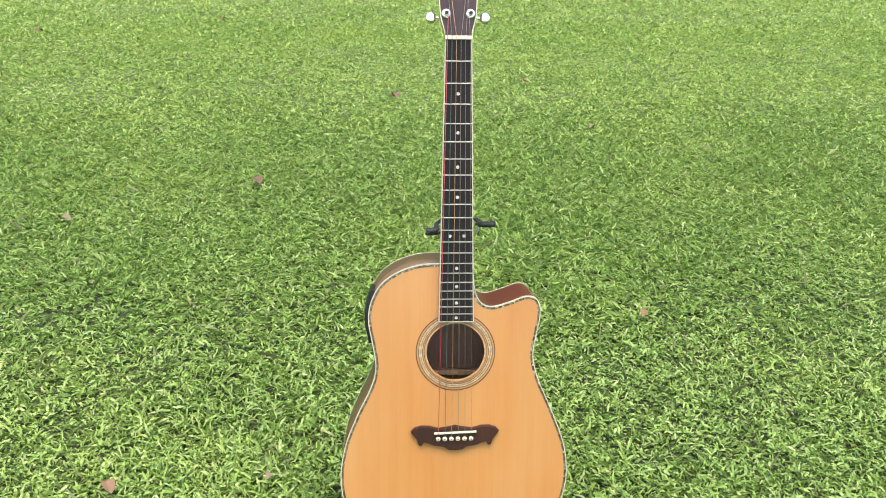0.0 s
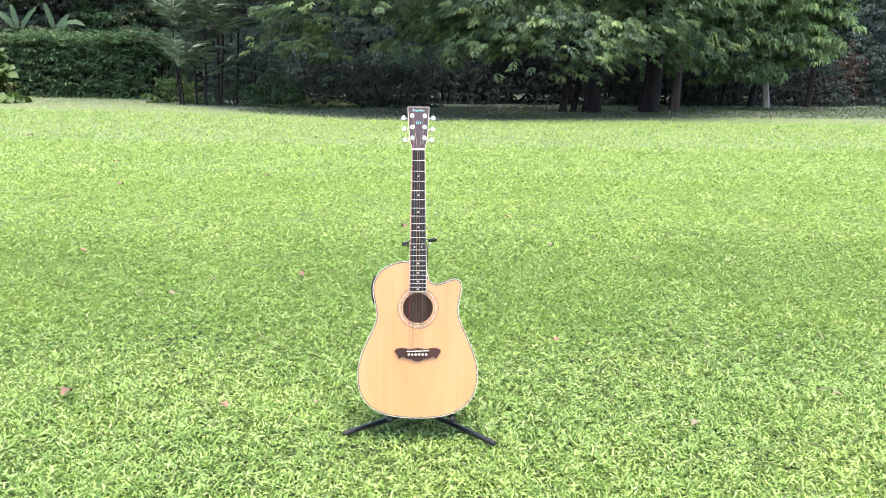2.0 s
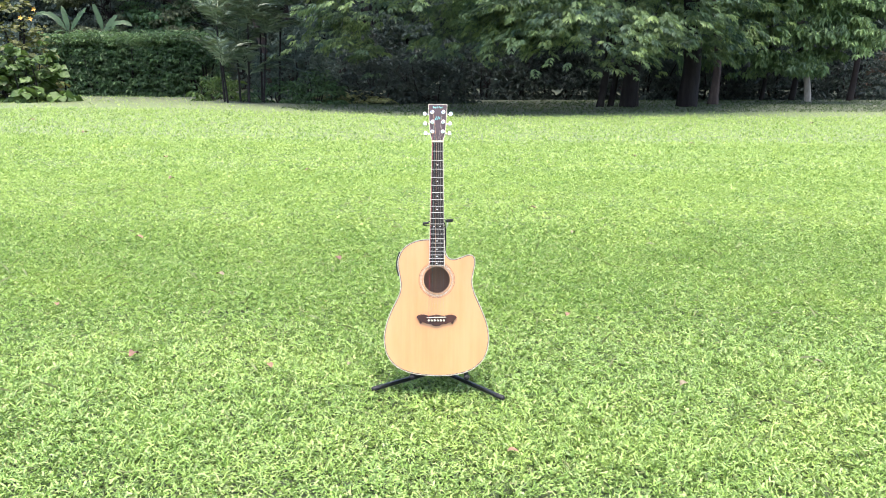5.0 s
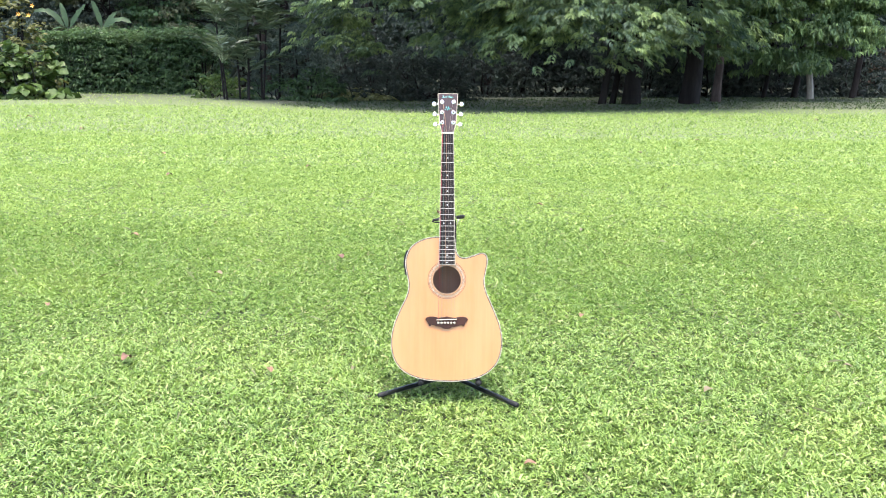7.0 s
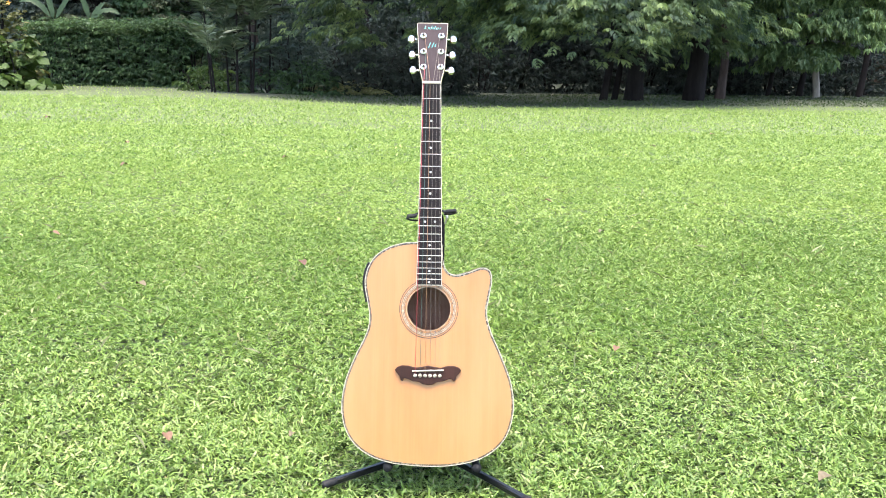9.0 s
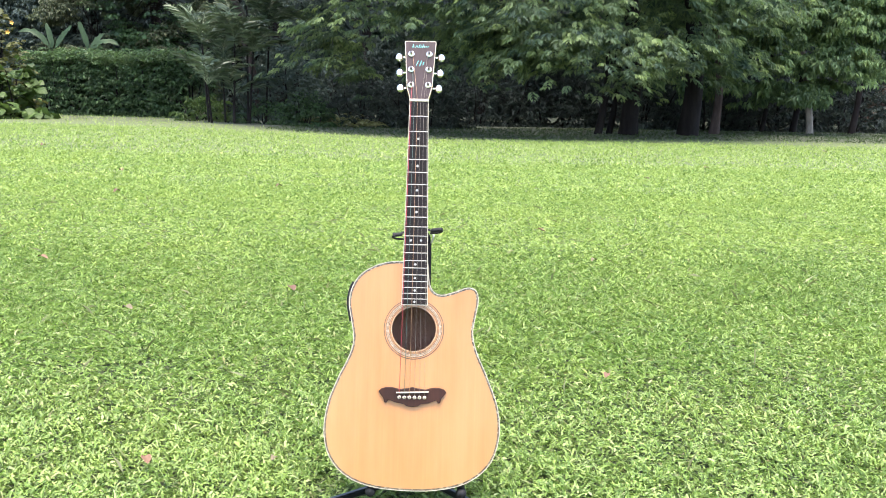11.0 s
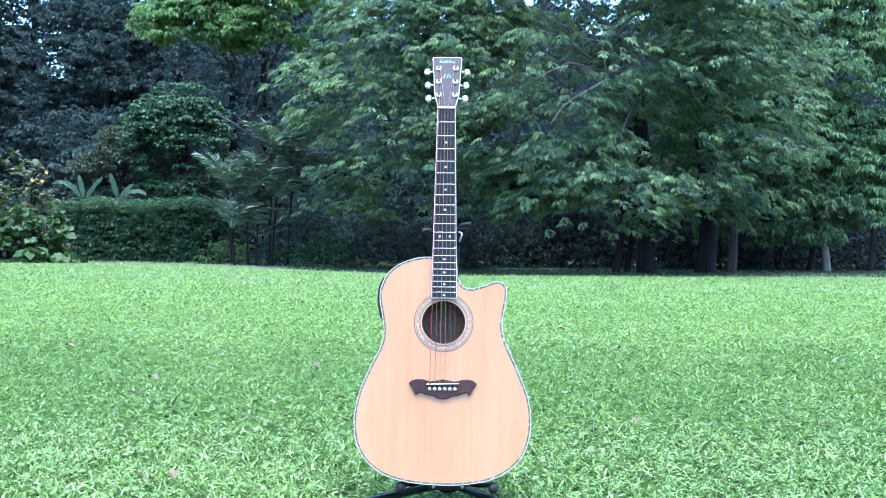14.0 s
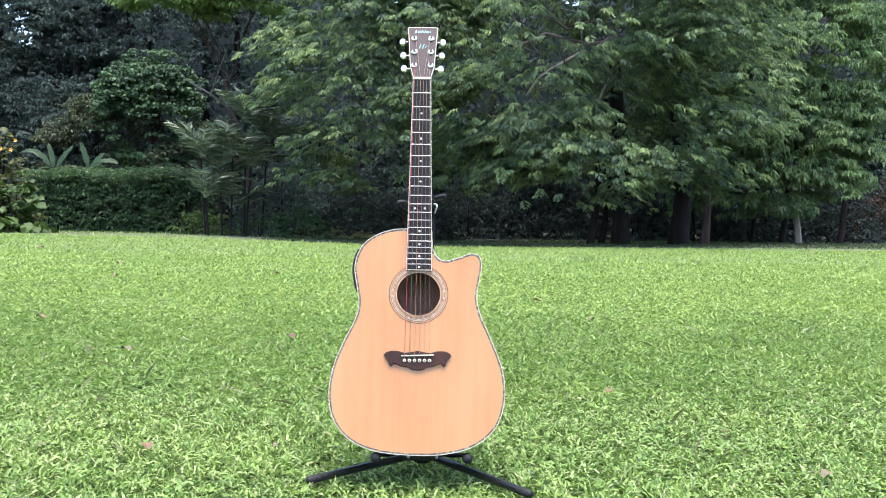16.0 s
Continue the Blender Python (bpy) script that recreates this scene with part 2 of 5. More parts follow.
def grass_material(name, stops, own):
    m, n, l, b = material(name, 0.33)
    geo = n.new("ShaderNodeNewGeometry")
    r = ramp(n, stops)
    l.new(geo.outputs["Random Per Island"], r.inputs[0])
    v = coords(n, l)
    f = noise_tex(n, l, v, 1.1, 6, 0.65)
    r2 = ramp(n, [(0.32, (0.130, 0.222, 0.058)), (0.52, (0.190, 0.284, 0.076)), (0.68, (0.270, 0.350, 0.090))])
    l.new(f, r2.inputs[0])
    col = mix(n, l, own, r.outputs[0], r2.outputs[0])
    l.new(col, b.inputs["Base Color"])
    b.inputs["Specular IOR Level"].default_value = 0.3
    t = n.new("ShaderNodeBsdfTranslucent")
    l.new(mix(n, l, 0.4, col, (0.9, 1.0, 0.3), "MULTIPLY"), t.inputs[0])
    mx = n.new("ShaderNodeMixShader")
    mx.inputs[0].default_value = 0.3
    l.new(b.outputs[0], mx.inputs[1])
    l.new(t.outputs[0], mx.inputs[2])
    l.new(mx.outputs[0], n["Material Output"].inputs[0])
    return m


def ground_material():
    """Turf seen between the blades, going over to leaf litter and bare earth, darkened as shade under the trees."""
    m, n, l, b = material("turf_and_shaded_litter", 0.9)
    v = coords(n, l)
    fine = noise_tex(n, l, v, 70, 6, 0.7)
    broad = noise_tex(n, l, v, 1.1, 6, 0.65)
    # near turf darkened as shade between blades; sward below is its brighter copy
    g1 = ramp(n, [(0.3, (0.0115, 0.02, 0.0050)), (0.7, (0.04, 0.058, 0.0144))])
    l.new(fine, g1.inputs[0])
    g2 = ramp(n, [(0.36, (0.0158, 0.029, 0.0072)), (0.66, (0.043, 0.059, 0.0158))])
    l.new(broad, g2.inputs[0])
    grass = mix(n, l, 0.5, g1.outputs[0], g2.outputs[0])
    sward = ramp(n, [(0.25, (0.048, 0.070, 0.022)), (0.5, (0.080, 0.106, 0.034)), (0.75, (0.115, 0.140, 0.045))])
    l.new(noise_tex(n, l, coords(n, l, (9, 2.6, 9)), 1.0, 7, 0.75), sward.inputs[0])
    # the sward again, darkened for tree shade on the far lawn
    dry = ramp(n, [(0.3, (0.034, 0.041, 0.019)), (0.7, (0.066, 0.074, 0.036))])
    l.new(noise_tex(n, l, v, 3.0, 6, 0.7), dry.inputs[0])
    # litter and earth tones, darkened to stand in for the canopy's shade
    shaded_soil = ramp(n, [(0.3, (0.020, 0.026, 0.014)), (0.55, (0.036, 0.046, 0.024)), (0.75, (0.075, 0.070, 0.042))])
    l.new(noise_tex(n, l, v, 9, 6, 0.7), shaded_soil.inputs[0])
    sep = n.new("ShaderNodeSeparateXYZ")
    l.new(v, sep.inputs[0])

    def calc(op, a, c):
        q = n.new("ShaderNodeMath")
        q.operation = op
        for k, s in enumerate((a, c)):
            if isinstance(s, (int, float)):
                q.inputs[k].default_value = s
            else:
                l.new(s, q.inputs[k])
        return q.outputs[0]

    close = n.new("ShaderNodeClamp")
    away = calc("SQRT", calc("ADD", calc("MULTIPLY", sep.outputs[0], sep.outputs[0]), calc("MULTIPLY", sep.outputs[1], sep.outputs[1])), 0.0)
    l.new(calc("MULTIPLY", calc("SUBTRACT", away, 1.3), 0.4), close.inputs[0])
    # darkens the lawn from y 22 on in place of the trees' shade
    far_shade = n.new("ShaderNodeClamp")
    l.new(calc("MULTIPLY", calc("SUBTRACT", sep.outputs[1], 22.0), 0.1), far_shade.inputs[0])
    grass = mix(n, l, close.outputs[0], grass, mix(n, l, far_shade.outputs[0], sward.outputs[0], dry.outputs[0]))
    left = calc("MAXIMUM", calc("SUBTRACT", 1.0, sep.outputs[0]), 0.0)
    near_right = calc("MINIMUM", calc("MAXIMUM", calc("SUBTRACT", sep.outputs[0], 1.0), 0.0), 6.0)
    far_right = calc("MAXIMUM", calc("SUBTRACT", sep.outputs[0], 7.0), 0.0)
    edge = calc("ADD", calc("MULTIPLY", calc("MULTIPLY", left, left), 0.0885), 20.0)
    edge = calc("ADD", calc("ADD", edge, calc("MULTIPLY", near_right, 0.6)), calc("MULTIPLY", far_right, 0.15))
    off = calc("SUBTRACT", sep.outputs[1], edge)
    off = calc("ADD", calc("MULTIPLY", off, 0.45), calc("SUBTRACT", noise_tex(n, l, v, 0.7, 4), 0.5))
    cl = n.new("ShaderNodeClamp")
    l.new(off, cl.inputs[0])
    l.new(mix(n, l, cl.outputs[0], grass, shaded_soil.outputs[0]), b.inputs["Base Color"])
    bump(n, l, fine, 0.8, 0.02, b)
    return m


M_GRASS = grass_material("grass_blade", [(0.0, (0.026, 0.056, 0.010)), (0.16, (0.070, 0.130, 0.025)), (0.36, (0.162, 0.258, 0.052)), (0.66, (0.232, 0.325, 0.084)), (0.94, (0.268, 0.340, 0.142)), (1.0, (0.33, 0.28, 0.165))], 0.36)
M_GRASS_FAR = grass_material("far_grass_blade", [(0.0, (0.040, 0.082, 0.016)), (0.2, (0.115, 0.190, 0.040)), (0.5, (0.255, 0.348, 0.088)), (1.0, (0.372, 0.452, 0.150))], 0.36)
# old grass and thatch, darkened further as the shade between blades
M_THATCH_SHADE = grass_material("shaded_old_grass", [(0.0, (0.022, 0.042, 0.010)), (0.3, (0.068, 0.116, 0.026)), (0.75, (0.146, 0.210, 0.054)), (0.92, (0.185, 0.230, 0.090)), (1.0, (0.215, 0.184, 0.108))], 0.22)
M_GROUND = ground_material()


# ---- builders ----
def thing(name, loc=(0, 0, 0), rot=(0, 0, 0), label="", category="", group="", kind=""):
    ob = new(name)
    ob.empty_display_size = 0.1
    ob.matrix_basis = pose(*loc, *rot)
    return tagged(ob, label, category, group, kind)


def part(name, bm, mat, parent=None, label="", smooth=False, kind=""):
    me = bpy.data.meshes.new(name)
    bm.normal_update()
    bm.to_mesh(me)
    bm.free()
    me.materials.append(mat)
    if smooth:
        me.polygons.foreach_set("use_smooth", [True] * len(me.polygons))
    ob = new(name, me)
    ob.parent = parent
    return tagged(ob, label, kind=kind)


def raw_mesh(name, verts, faces, mat, parent=None, label="", smooth=False, kind=""):
    """A mesh from arrays: verts (n, 3), faces (m, 3) or (m, 4)."""
    me = bpy.data.meshes.new(name)
    verts, faces = np.asarray(verts, np.float32), np.asarray(faces, np.int32)
    k = faces.shape[1]
    me.vertices.add(len(verts))
    me.vertices.foreach_set("co", verts.ravel())
    me.loops.add(faces.size)
    me.loops.foreach_set("vertex_index", faces.ravel())
    me.polygons.add(len(faces))
    me.polygons.foreach_set("loop_start", np.arange(0, faces.size, k, dtype=np.int32))
    me.polygons.foreach_set("use_smooth", np.full(len(faces), smooth))
    me.update(calc_edges=True)
    me.materials.append(mat)
    ob = new(name, me)
    ob.parent = parent
    return tagged(ob, label, kind=kind)


def unit(a):
    return a / np.maximum(np.linalg.norm(a, axis=-1, keepdims=True), 1e-9)


def leaf_arrays(P, D, L, W, rng, roll=0.5, droop=0.15, fold=0.18):
    """Folded pointed leaves: base P, way D, length L, width W."""
    n = len(P)
    D = unit(D)
    up = np.tile((0.0, 0.0, 1.0), (n, 1)) + rng.normal(0, roll, (n, 3))
    S = unit(np.cross(D, up))
    U = np.cross(S, D)
    L, W = np.broadcast_to(L, n)[:, None], np.broadcast_to(W, n)[:, None]
    base = P
    tip = P + D * L - U * (droop * L)
    mid = P + D * L * 0.45 + U * (0.04 * L)
    left, right = mid + S * W / 2 + U * W * fold, mid - S * W / 2 + U * W * fold
    V = np.stack([base, left, tip, right], 1).reshape(-1, 3)
    i = np.arange(n)[:, None] * 4
    F = np.concatenate([i + (0, 2, 1), i + (0, 3, 2)], 0)
    return V, F


def oval_arrays(P, D, L, W, rng, roll=0.5, droop=0.15, fold=0.12):
    """Rounded leaves with a broad middle and a blunt tip."""
    n = len(P)
    D = unit(D)
    S = unit(np.cross(D, np.tile((0.0, 0.0, 1.0), (n, 1)) + rng.normal(0, roll, (n, 3))))
    U = np.cross(S, D)
    L, W = np.broadcast_to(L, n)[:, None], np.broadcast_to(W, n)[:, None]
    rows = [P]
    for a, w, d in ((0.28, 0.42, 0.02), (0.66, 0.46, -0.04), (1.0, 0.0, -droop), (0.66, -0.46, -0.04), (0.28, -0.42, 0.02)):
        rows.append(P + D * L * a + S * W * w + U * (L * d + W * abs(w) * fold))
    V = np.stack(rows, 1).reshape(-1, 3)
    i = np.arange(n)[:, None] * 6
    F = np.concatenate([i + q for q in ((0, 5, 1), (1, 5, 4), (1, 4, 2), (2, 4, 3))], 0)
    return V, F


def join(pairs):
    vs, fs, k = [], [], 0
    for v, f in pairs:
        vs.append(v)
        fs.append(f + k)
        k += len(v)
    return np.concatenate(vs), np.concatenate(fs)


def spray(P, O, rng, count=10, length=0.3, width=0.075, fan=105, fall=0.55, oval=False):
    """Each cluster: a tuft of drooping leaflets fanned about its outward way O."""
    n = len(P)
    az = np.arctan2(O[:, 1], O[:, 0])[:, None] + np.radians(np.linspace(-fan, fan, count))[None] + rng.normal(0, 0.30, (n, count))
    fallz = -fall * (0.45 + rng.random((n, count)) * 1.0) + 0.35 * (O[:, 2:3])
    D = np.stack([np.cos(az), np.sin(az), fallz], -1).reshape(-1, 3)
    along = rng.random((n, count, 1)) * length * 1.3
    B = (P[:, None, :] + unit(O * (1, 1, 0.5))[:, None, :] * along).reshape(-1, 3)
    size = (0.55 + 0.9 * rng.random(n) ** 1.5)[:, None] * (0.6 + 0.7 * rng.random((n, count)))
    return (oval_arrays if oval else leaf_arrays)(B, D, length * size.ravel(), width * size.ravel(), rng, 0.5, 0.25)


def feathers(P, O, rng, pairs=5, reach=0.34, length=0.24, width=0.078, hang=0.9):
    """Feathered leaves: an arching midrib from P along O, with pairs of leaflets hanging from it, each leaf one island."""
    n = len(P)
    az = np.arctan2(O[:, 1], O[:, 0]) + rng.normal(0, 0.45, n)
    zero = np.zeros(n)
    fwd, side = np.stack([np.cos(az), np.sin(az), zero], 1), np.stack([-np.sin(az), np.cos(az), zero], 1)
    size = 0.6 + 0.75 * rng.random(n)
    t = np.arange(pairs + 1) / pairs
    lift = rng.uniform(0.15, 0.6, n)
    R = P[:, None] + fwd[:, None] * (reach * size[:, None] * (t - 0.15 * t * t))[..., None]
    R[..., 2] += reach * size[:, None] * (lift[:, None] * t - 0.75 * t * t)
    Q = R[:, :-1] - (0, 0, 0.014)
    k = t[1:]
    g = np.array((1.0, -1.0))
    shape = (n, pairs, 2, 1)
    D = side[:, None, None] * (g * 0.75)[None, None, :, None] + fwd[:, None, None] * (0.25 + 0.65 * k)[None, :, None, None]
    D = np.broadcast_to(D, (n, pairs, 2, 3)) + rng.normal(0, 0.13, (n, pairs, 2, 3))
    D = unit(D + np.array((0, 0, -1.0)) * hang * rng.uniform(0.45, 1.25, shape))
    L = length * size[:, None, None, None] * (0.7 + 0.4 * np.sin(np.pi * k))[None, :, None, None] * rng.uniform(0.8, 1.15, shape)
    W = L * (width / length) * rng.uniform(0.85, 1.15, shape)
    S = unit(np.cross(D, np.array((0, 0, 1.0)) + rng.normal(0, 0.25, (n, pairs, 2, 3))))
    U = np.cross(S, D)
    B = R[:, 1:, None]
    mid = B + D * L * 0.45 + U * (0.10 * L)
    leaf = np.stack([mid + S * W / 2, B + D * L - U * (0.16 * L), mid - S * W / 2], 3)
    V = np.concatenate([R.reshape(n, -1, 3), Q.reshape(n, -1, 3), leaf.reshape(n, -1, 3)], 1)
    one = []
    for i in range(pairs):
        one.append((i, i + 1, pairs + 1 + i))
        for h in range(2):
            a = 2 * pairs + 1 + (i * 2 + h) * 3
            one += [(i + 1, a + 1, a), (i + 1, a + 2, a + 1)]
    F = (np.arange(n)[:, None, None] * V.shape[1] + np.array(one)[None]).reshape(-1, 3)
    return V.reshape(-1, 3), F


def tube_arrays(path, radii, sides=6):
    path, radii = np.asarray(path, float), np.asarray(radii, float)
    way = unit(np.gradient(path, axis=0))
    ref = np.array((0.31, 0.17, 0.93)) if abs(way[0] @ (0.31, 0.17, 0.93)) < 0.9 else np.array((1.0, 0.1, 0))
    a = unit(np.cross(way, ref))
    b = np.cross(way, a)
    ang = np.arange(sides) * 2 * np.pi / sides
    V = path[:, None] + radii[:, None, None] * (np.cos(ang)[None, :, None] * a[:, None] + np.sin(ang)[None, :, None] * b[:, None])
    m = len(path)
    i, j = np.meshgrid(np.arange(m - 1), np.arange(sides), indexing="ij")
    j2 = (j + 1) % sides
    F = np.stack([i * sides + j, i * sides + j2, (i + 1) * sides + j2, (i + 1) * sides + j], -1).reshape(-1, 4)
    V = V.reshape(-1, 3)
    return V, F


def bm_tube(path, radii, sides=12, smooth_caps=True):
    """A solid tube along a path, capped."""
    V, F = tube_arrays(path, radii, sides)
    bm = bmesh.new()
    vs = [bm.verts.new(v) for v in V]
    for f in F:
        bm.faces.new([vs[k] for k in f])
    bm.faces.new(vs[:sides][::-1])
    bm.faces.new(vs[-sides:])
    bmesh.ops.recalc_face_normals(bm, faces=bm.faces)
    return bm


def curve3(points, steps=10):
    """A smooth line through the points (Catmull-Rom)."""
    p = np.asarray(points, float)
    q = np.concatenate([[2 * p[0] - p[1]], p, [2 * p[-1] - p[-2]]])
    out = []
    for k in range(len(p) - 1):
        a, b, c, d = q[k : k + 4]
        for t in np.linspace(0, 1, steps, endpoint=False):
            out.append(0.5 * (2 * b + (c - a) * t + (2 * a - 5 * b + 4 * c - d) * t * t + (3 * b - a - 3 * c + d) * t**3))
    out.append(p[-1])
    return np.array(out)


def loop2(points, steps=8):
    """A smooth closed line through points in a plane."""
    p = np.asarray(points, float)
    n = len(p)
    out = []
    for k in range(n):
        a, b, c, d = p[k - 1], p[k], p[(k + 1) % n], p[(k + 2) % n]
        for t in np.linspace(0, 1, steps, endpoint=False):
            out.append(0.5 * (2 * b + (c - a) * t + (2 * a - 5 * b + 4 * c - d) * t * t + (3 * b - a - 3 * c + d) * t**3))
    return np.array(out)


def inset2(line, d):
    """A closed line moved inward by d (counter-clockwise lines)."""
    t = unit(np.roll(line, -1, 0) - np.roll(line, 1, 0))
    return line + np.stack([-t[:, 1], t[:, 0]], 1) * d


# ---- the guitar ----
TILT, SADDLE_Z, BASE_V = 13.5, 0.29, 0.215
SCALE = 0.6477
guitar = thing("guitar", (0, -BASE_V * math.sin(radians(TILT)) + 0.0049, SADDLE_Z - BASE_V * math.cos(radians(TILT)) - 0.0012), (-TILT - 0.5, 0, 0),
               "natural spruce-top cutaway acoustic guitar upright on a black stand", "guitar")


def gl(u, v, w):
    """Guitar place: u across, v up the strings from the saddle, w out of the face."""
    return (u, -w, v + BASE_V)


def plate(outline, w0, w1, hole=None, edge=0.0):
    """A flat board with the given outline (and hole), from depth w0 to w1."""
    bm = bmesh.new()
    edges = []
    for line in (outline,) if hole is None else (outline, hole):
        vs = [bm.verts.new(gl(u, v, w1)) for u, v in line]
        edges += [bm.edges.new((vs[k], vs[(k + 1) % len(vs)])) for k in range(len(vs))]
    bmesh.ops.triangle_fill(bm, use_beauty=True, edges=edges, normal=(0, -1, 0))
    bmesh.ops.recalc_face_normals(bm, faces=bm.faces)
    if sum(f.normal.y for f in bm.faces) > 0:
        bmesh.ops.reverse_faces(bm, faces=bm.faces)
    front = list(bm.faces)
    got = bmesh.ops.extrude_face_region(bm, geom=front)
    moved = [g for g in got["geom"] if isinstance(g, bmesh.types.BMVert)]
    for v in moved:
        v.co.y += (w1 - w0)
    bmesh.ops.recalc_face_normals(bm, faces=bm.faces)
    if edge:
        rim = [e for e in bm.edges if len(e.link_faces) == 2 and e.calc_face_angle(0) > 1.0 and all(abs(v.co.y + w1) < 1e-6 for v in e.verts)]
        bmesh.ops.bevel(bm, geom=rim, offset=edge, segments=2, affect="EDGES", profile=0.6)
    return bm


def band(line_out, line_in, w0, w1):
    """A ring-shaped strip between two closed lines, from depth w0 to w1."""
    bm = bmesh.new()
    n = len(line_out)
    rows = [[bm.verts.new(gl(u, v, w)) for u, v in line] for line, w in ((line_out, w0), (line_out, w1), (line_in, w1), (line_in, w0))]
    for a in range(4):
        p, q = rows[a], rows[(a + 1) % 4]
        for k in range(n):
            bm.faces.new((p[k], p[(k + 1) % n], q[(k + 1) % n], q[k]))
    bmesh.ops.recalc_face_normals(bm, faces=bm.faces)
    return bm


def ring(r0, r1, n=72):
    a = np.arange(n) * 2 * np.pi / n
    c = np.array((0.0, 0.1375))
    d = np.stack([np.cos(a), np.sin(a)], 1)
    return c + d * r1, c + d * r0


def box(u0, u1, v0, v1, w0, w1, bevel=0.0, taper=0.0):
    bm = bmesh.new()
    bmesh.ops.create_cube(bm, size=1)
    for v in bm.verts:
        x, y, z = v.co
        k = 1 - taper if z > 0 else 1
        v.co = gl((u0 + u1) / 2 + x * (u1 - u0) * k, (v0 + v1) / 2 + z * (v1 - v0), (w0 + w1) / 2 - y * (w1 - w0))
    if bevel:
        bmesh.ops.bevel(bm, geom=bm.edges[:], offset=bevel, segments=2, affect="EDGES", profile=0.5)
    return bm


def lathe(profile, centre, axis="w", sides=16):
    """A turned piece: profile of (radius, height) along the axis."""
    bm = bmesh.new()
    rows = []
    for r, h in profile:
        row = []
        for k in range(sides):
            a = 2 * math.pi * k / sides
            if axis == "w":
                row.append(bm.verts.new(gl(centre[0] + r * math.cos(a), centre[1] + r * math.sin(a), centre[2] + h)))
            else:
                row.append(bm.verts.new(gl(centre[0] + h, centre[1] + r * math.cos(a), centre[2] + r * math.sin(a))))
        rows.append(row)
    for p, q in zip(rows, rows[1:]):
        for k in range(sides):
            bm.faces.new((p[k], p[(k + 1) % sides], q[(k + 1) % sides], q[k]))
    bm.faces.new(rows[0])
    bm.faces.new(rows[-1])
    bmesh.ops.recalc_face_normals(bm, faces=bm.faces)
    return bm


# body outline, counter-clockwise from the tail: dreadnought with a Florentine-soft cutaway on the right
OUTLINE = loop2([(0.004, -0.215), (0.075, -0.2095), (0.130, -0.191), (0.172, -0.152), (0.190, -0.095), (0.186, -0.032), (0.163, 0.033),
                 (0.139, 0.088), (0.1292, 0.130), (0.1345, 0.168), (0.140, 0.203), (0.134, 0.226), (0.115, 0.2315), (0.088, 0.222),
                 (0.060, 0.2145), (0.042, 0.221), (0.032, 0.240), (0.0285, 0.268), (0.026, 0.2845), (0.0, 0.2865), (-0.050, 0.2865),
                 (-0.090, 0.2755), (-0.122, 0.2535), (-0.139, 0.222), (-0.143, 0.190), (-0.1365, 0.152), (-0.1315, 0.114), (-0.139, 0.079),
                 (-0.162, 0.030), (-0.183, -0.026), (-0.1905, -0.085), (-0.179, -0.140), (-0.144, -0.182), (-0.085, -0.207)], 6)
OUTLINE = OUTLINE * (1.013, 1.0)
DEPTH = 0.112
HOLE_OUT, HOLE = ring(0.0485, 0.0660)
part("soundboard", plate(inset2(OUTLINE, 0.0008), -0.0035, 0.0, HOLE[::-1]), M_SPRUCE, guitar, "amber natural spruce top with fine straight grain")
side = part("side", band(OUTLINE, inset2(OUTLINE, 0.003), -DEPTH + 0.003, -0.0037), M_SIDE, guitar, "glossy brown walnut side", True)
part("back", plate(OUTLINE, -DEPTH, -DEPTH + 0.0028), M_INSIDE, guitar, "dark brown wooden back")
part("back_brace", box(-0.12, 0.12, 0.068, 0.078, -DEPTH + 0.003, -DEPTH + 0.018, 0.002), M_BRACE, guitar, "pale wooden brace seen through the soundhole")
part("binding", band(OUTLINE + 0, inset2(OUTLINE, 0.0015), -0.0045, 0.0006), M_WHITE, guitar, "cream-white edge binding")
part("purfling", band(inset2(OUTLINE, 0.0015), inset2(OUTLINE, 0.0052), -0.002, 0.0004), M_PURFLE, guitar, "grey mottled shell purfling")
part("back_binding", band(inset2(OUTLINE, -0.0006), inset2(OUTLINE, 0.002), -DEPTH - 0.0006, -DEPTH + 0.004), M_WHITE, guitar)
rosette = part("rosette", band(*ring(0.0556, 0.0612), -0.001, 0.0004), M_RING, guitar, "pale shell ring around the soundhole")
for r0, r1, mt in ((0.0488, 0.0500, M_RING), (0.0520, 0.0528, M_LINE), (0.0546, 0.0556, M_LINE), (0.0578, 0.0584, M_LINE), (0.0612, 0.0622, M_LINE), (0.0650, 0.0665, M_LINE)):
    part("inlay_ring", band(*ring(r0, r1), -0.001, 0.0006), mt, rosette)
cut = inset2(OUTLINE, -0.0006)
cut_span = [k for k in range(len(OUTLINE)) if OUTLINE[k][0] > 0.036 and OUTLINE[k][1] > 0.212 and OUTLINE[k][0] < 0.128]
bm = bmesh.new()
rows = [[bm.verts.new(gl(*cut[k], w)) for k in cut_span] for w in (-0.006, -DEPTH + 0.006)]
for k in range(len(cut_span) - 1):
    bm.faces.new((rows[0][k], rows[0][k + 1], rows[1][k + 1], rows[1][k]))
part("cutaway_panel", bm, M_MAHOGANY, guitar, "red-brown glossy mahogany in the cutaway", True)

# neck, fingerboard, frets
bm = bmesh.new()
rows = []
for v in np.linspace(0.284, 0.652, 14):
    hw = 0.0275 - (v - 0.20) / 0.445 * 0.0065
    dp = 0.021 - 0.004 * (v - 0.284) / 0.37 + 0.05 * max(0, (0.325 - v) / 0.041) ** 2
    rows.append([bm.verts.new(gl(hw * math.cos(a), v, 0.002 - dp * math.sin(a))) for a in np.linspace(0, math.pi, 13)])
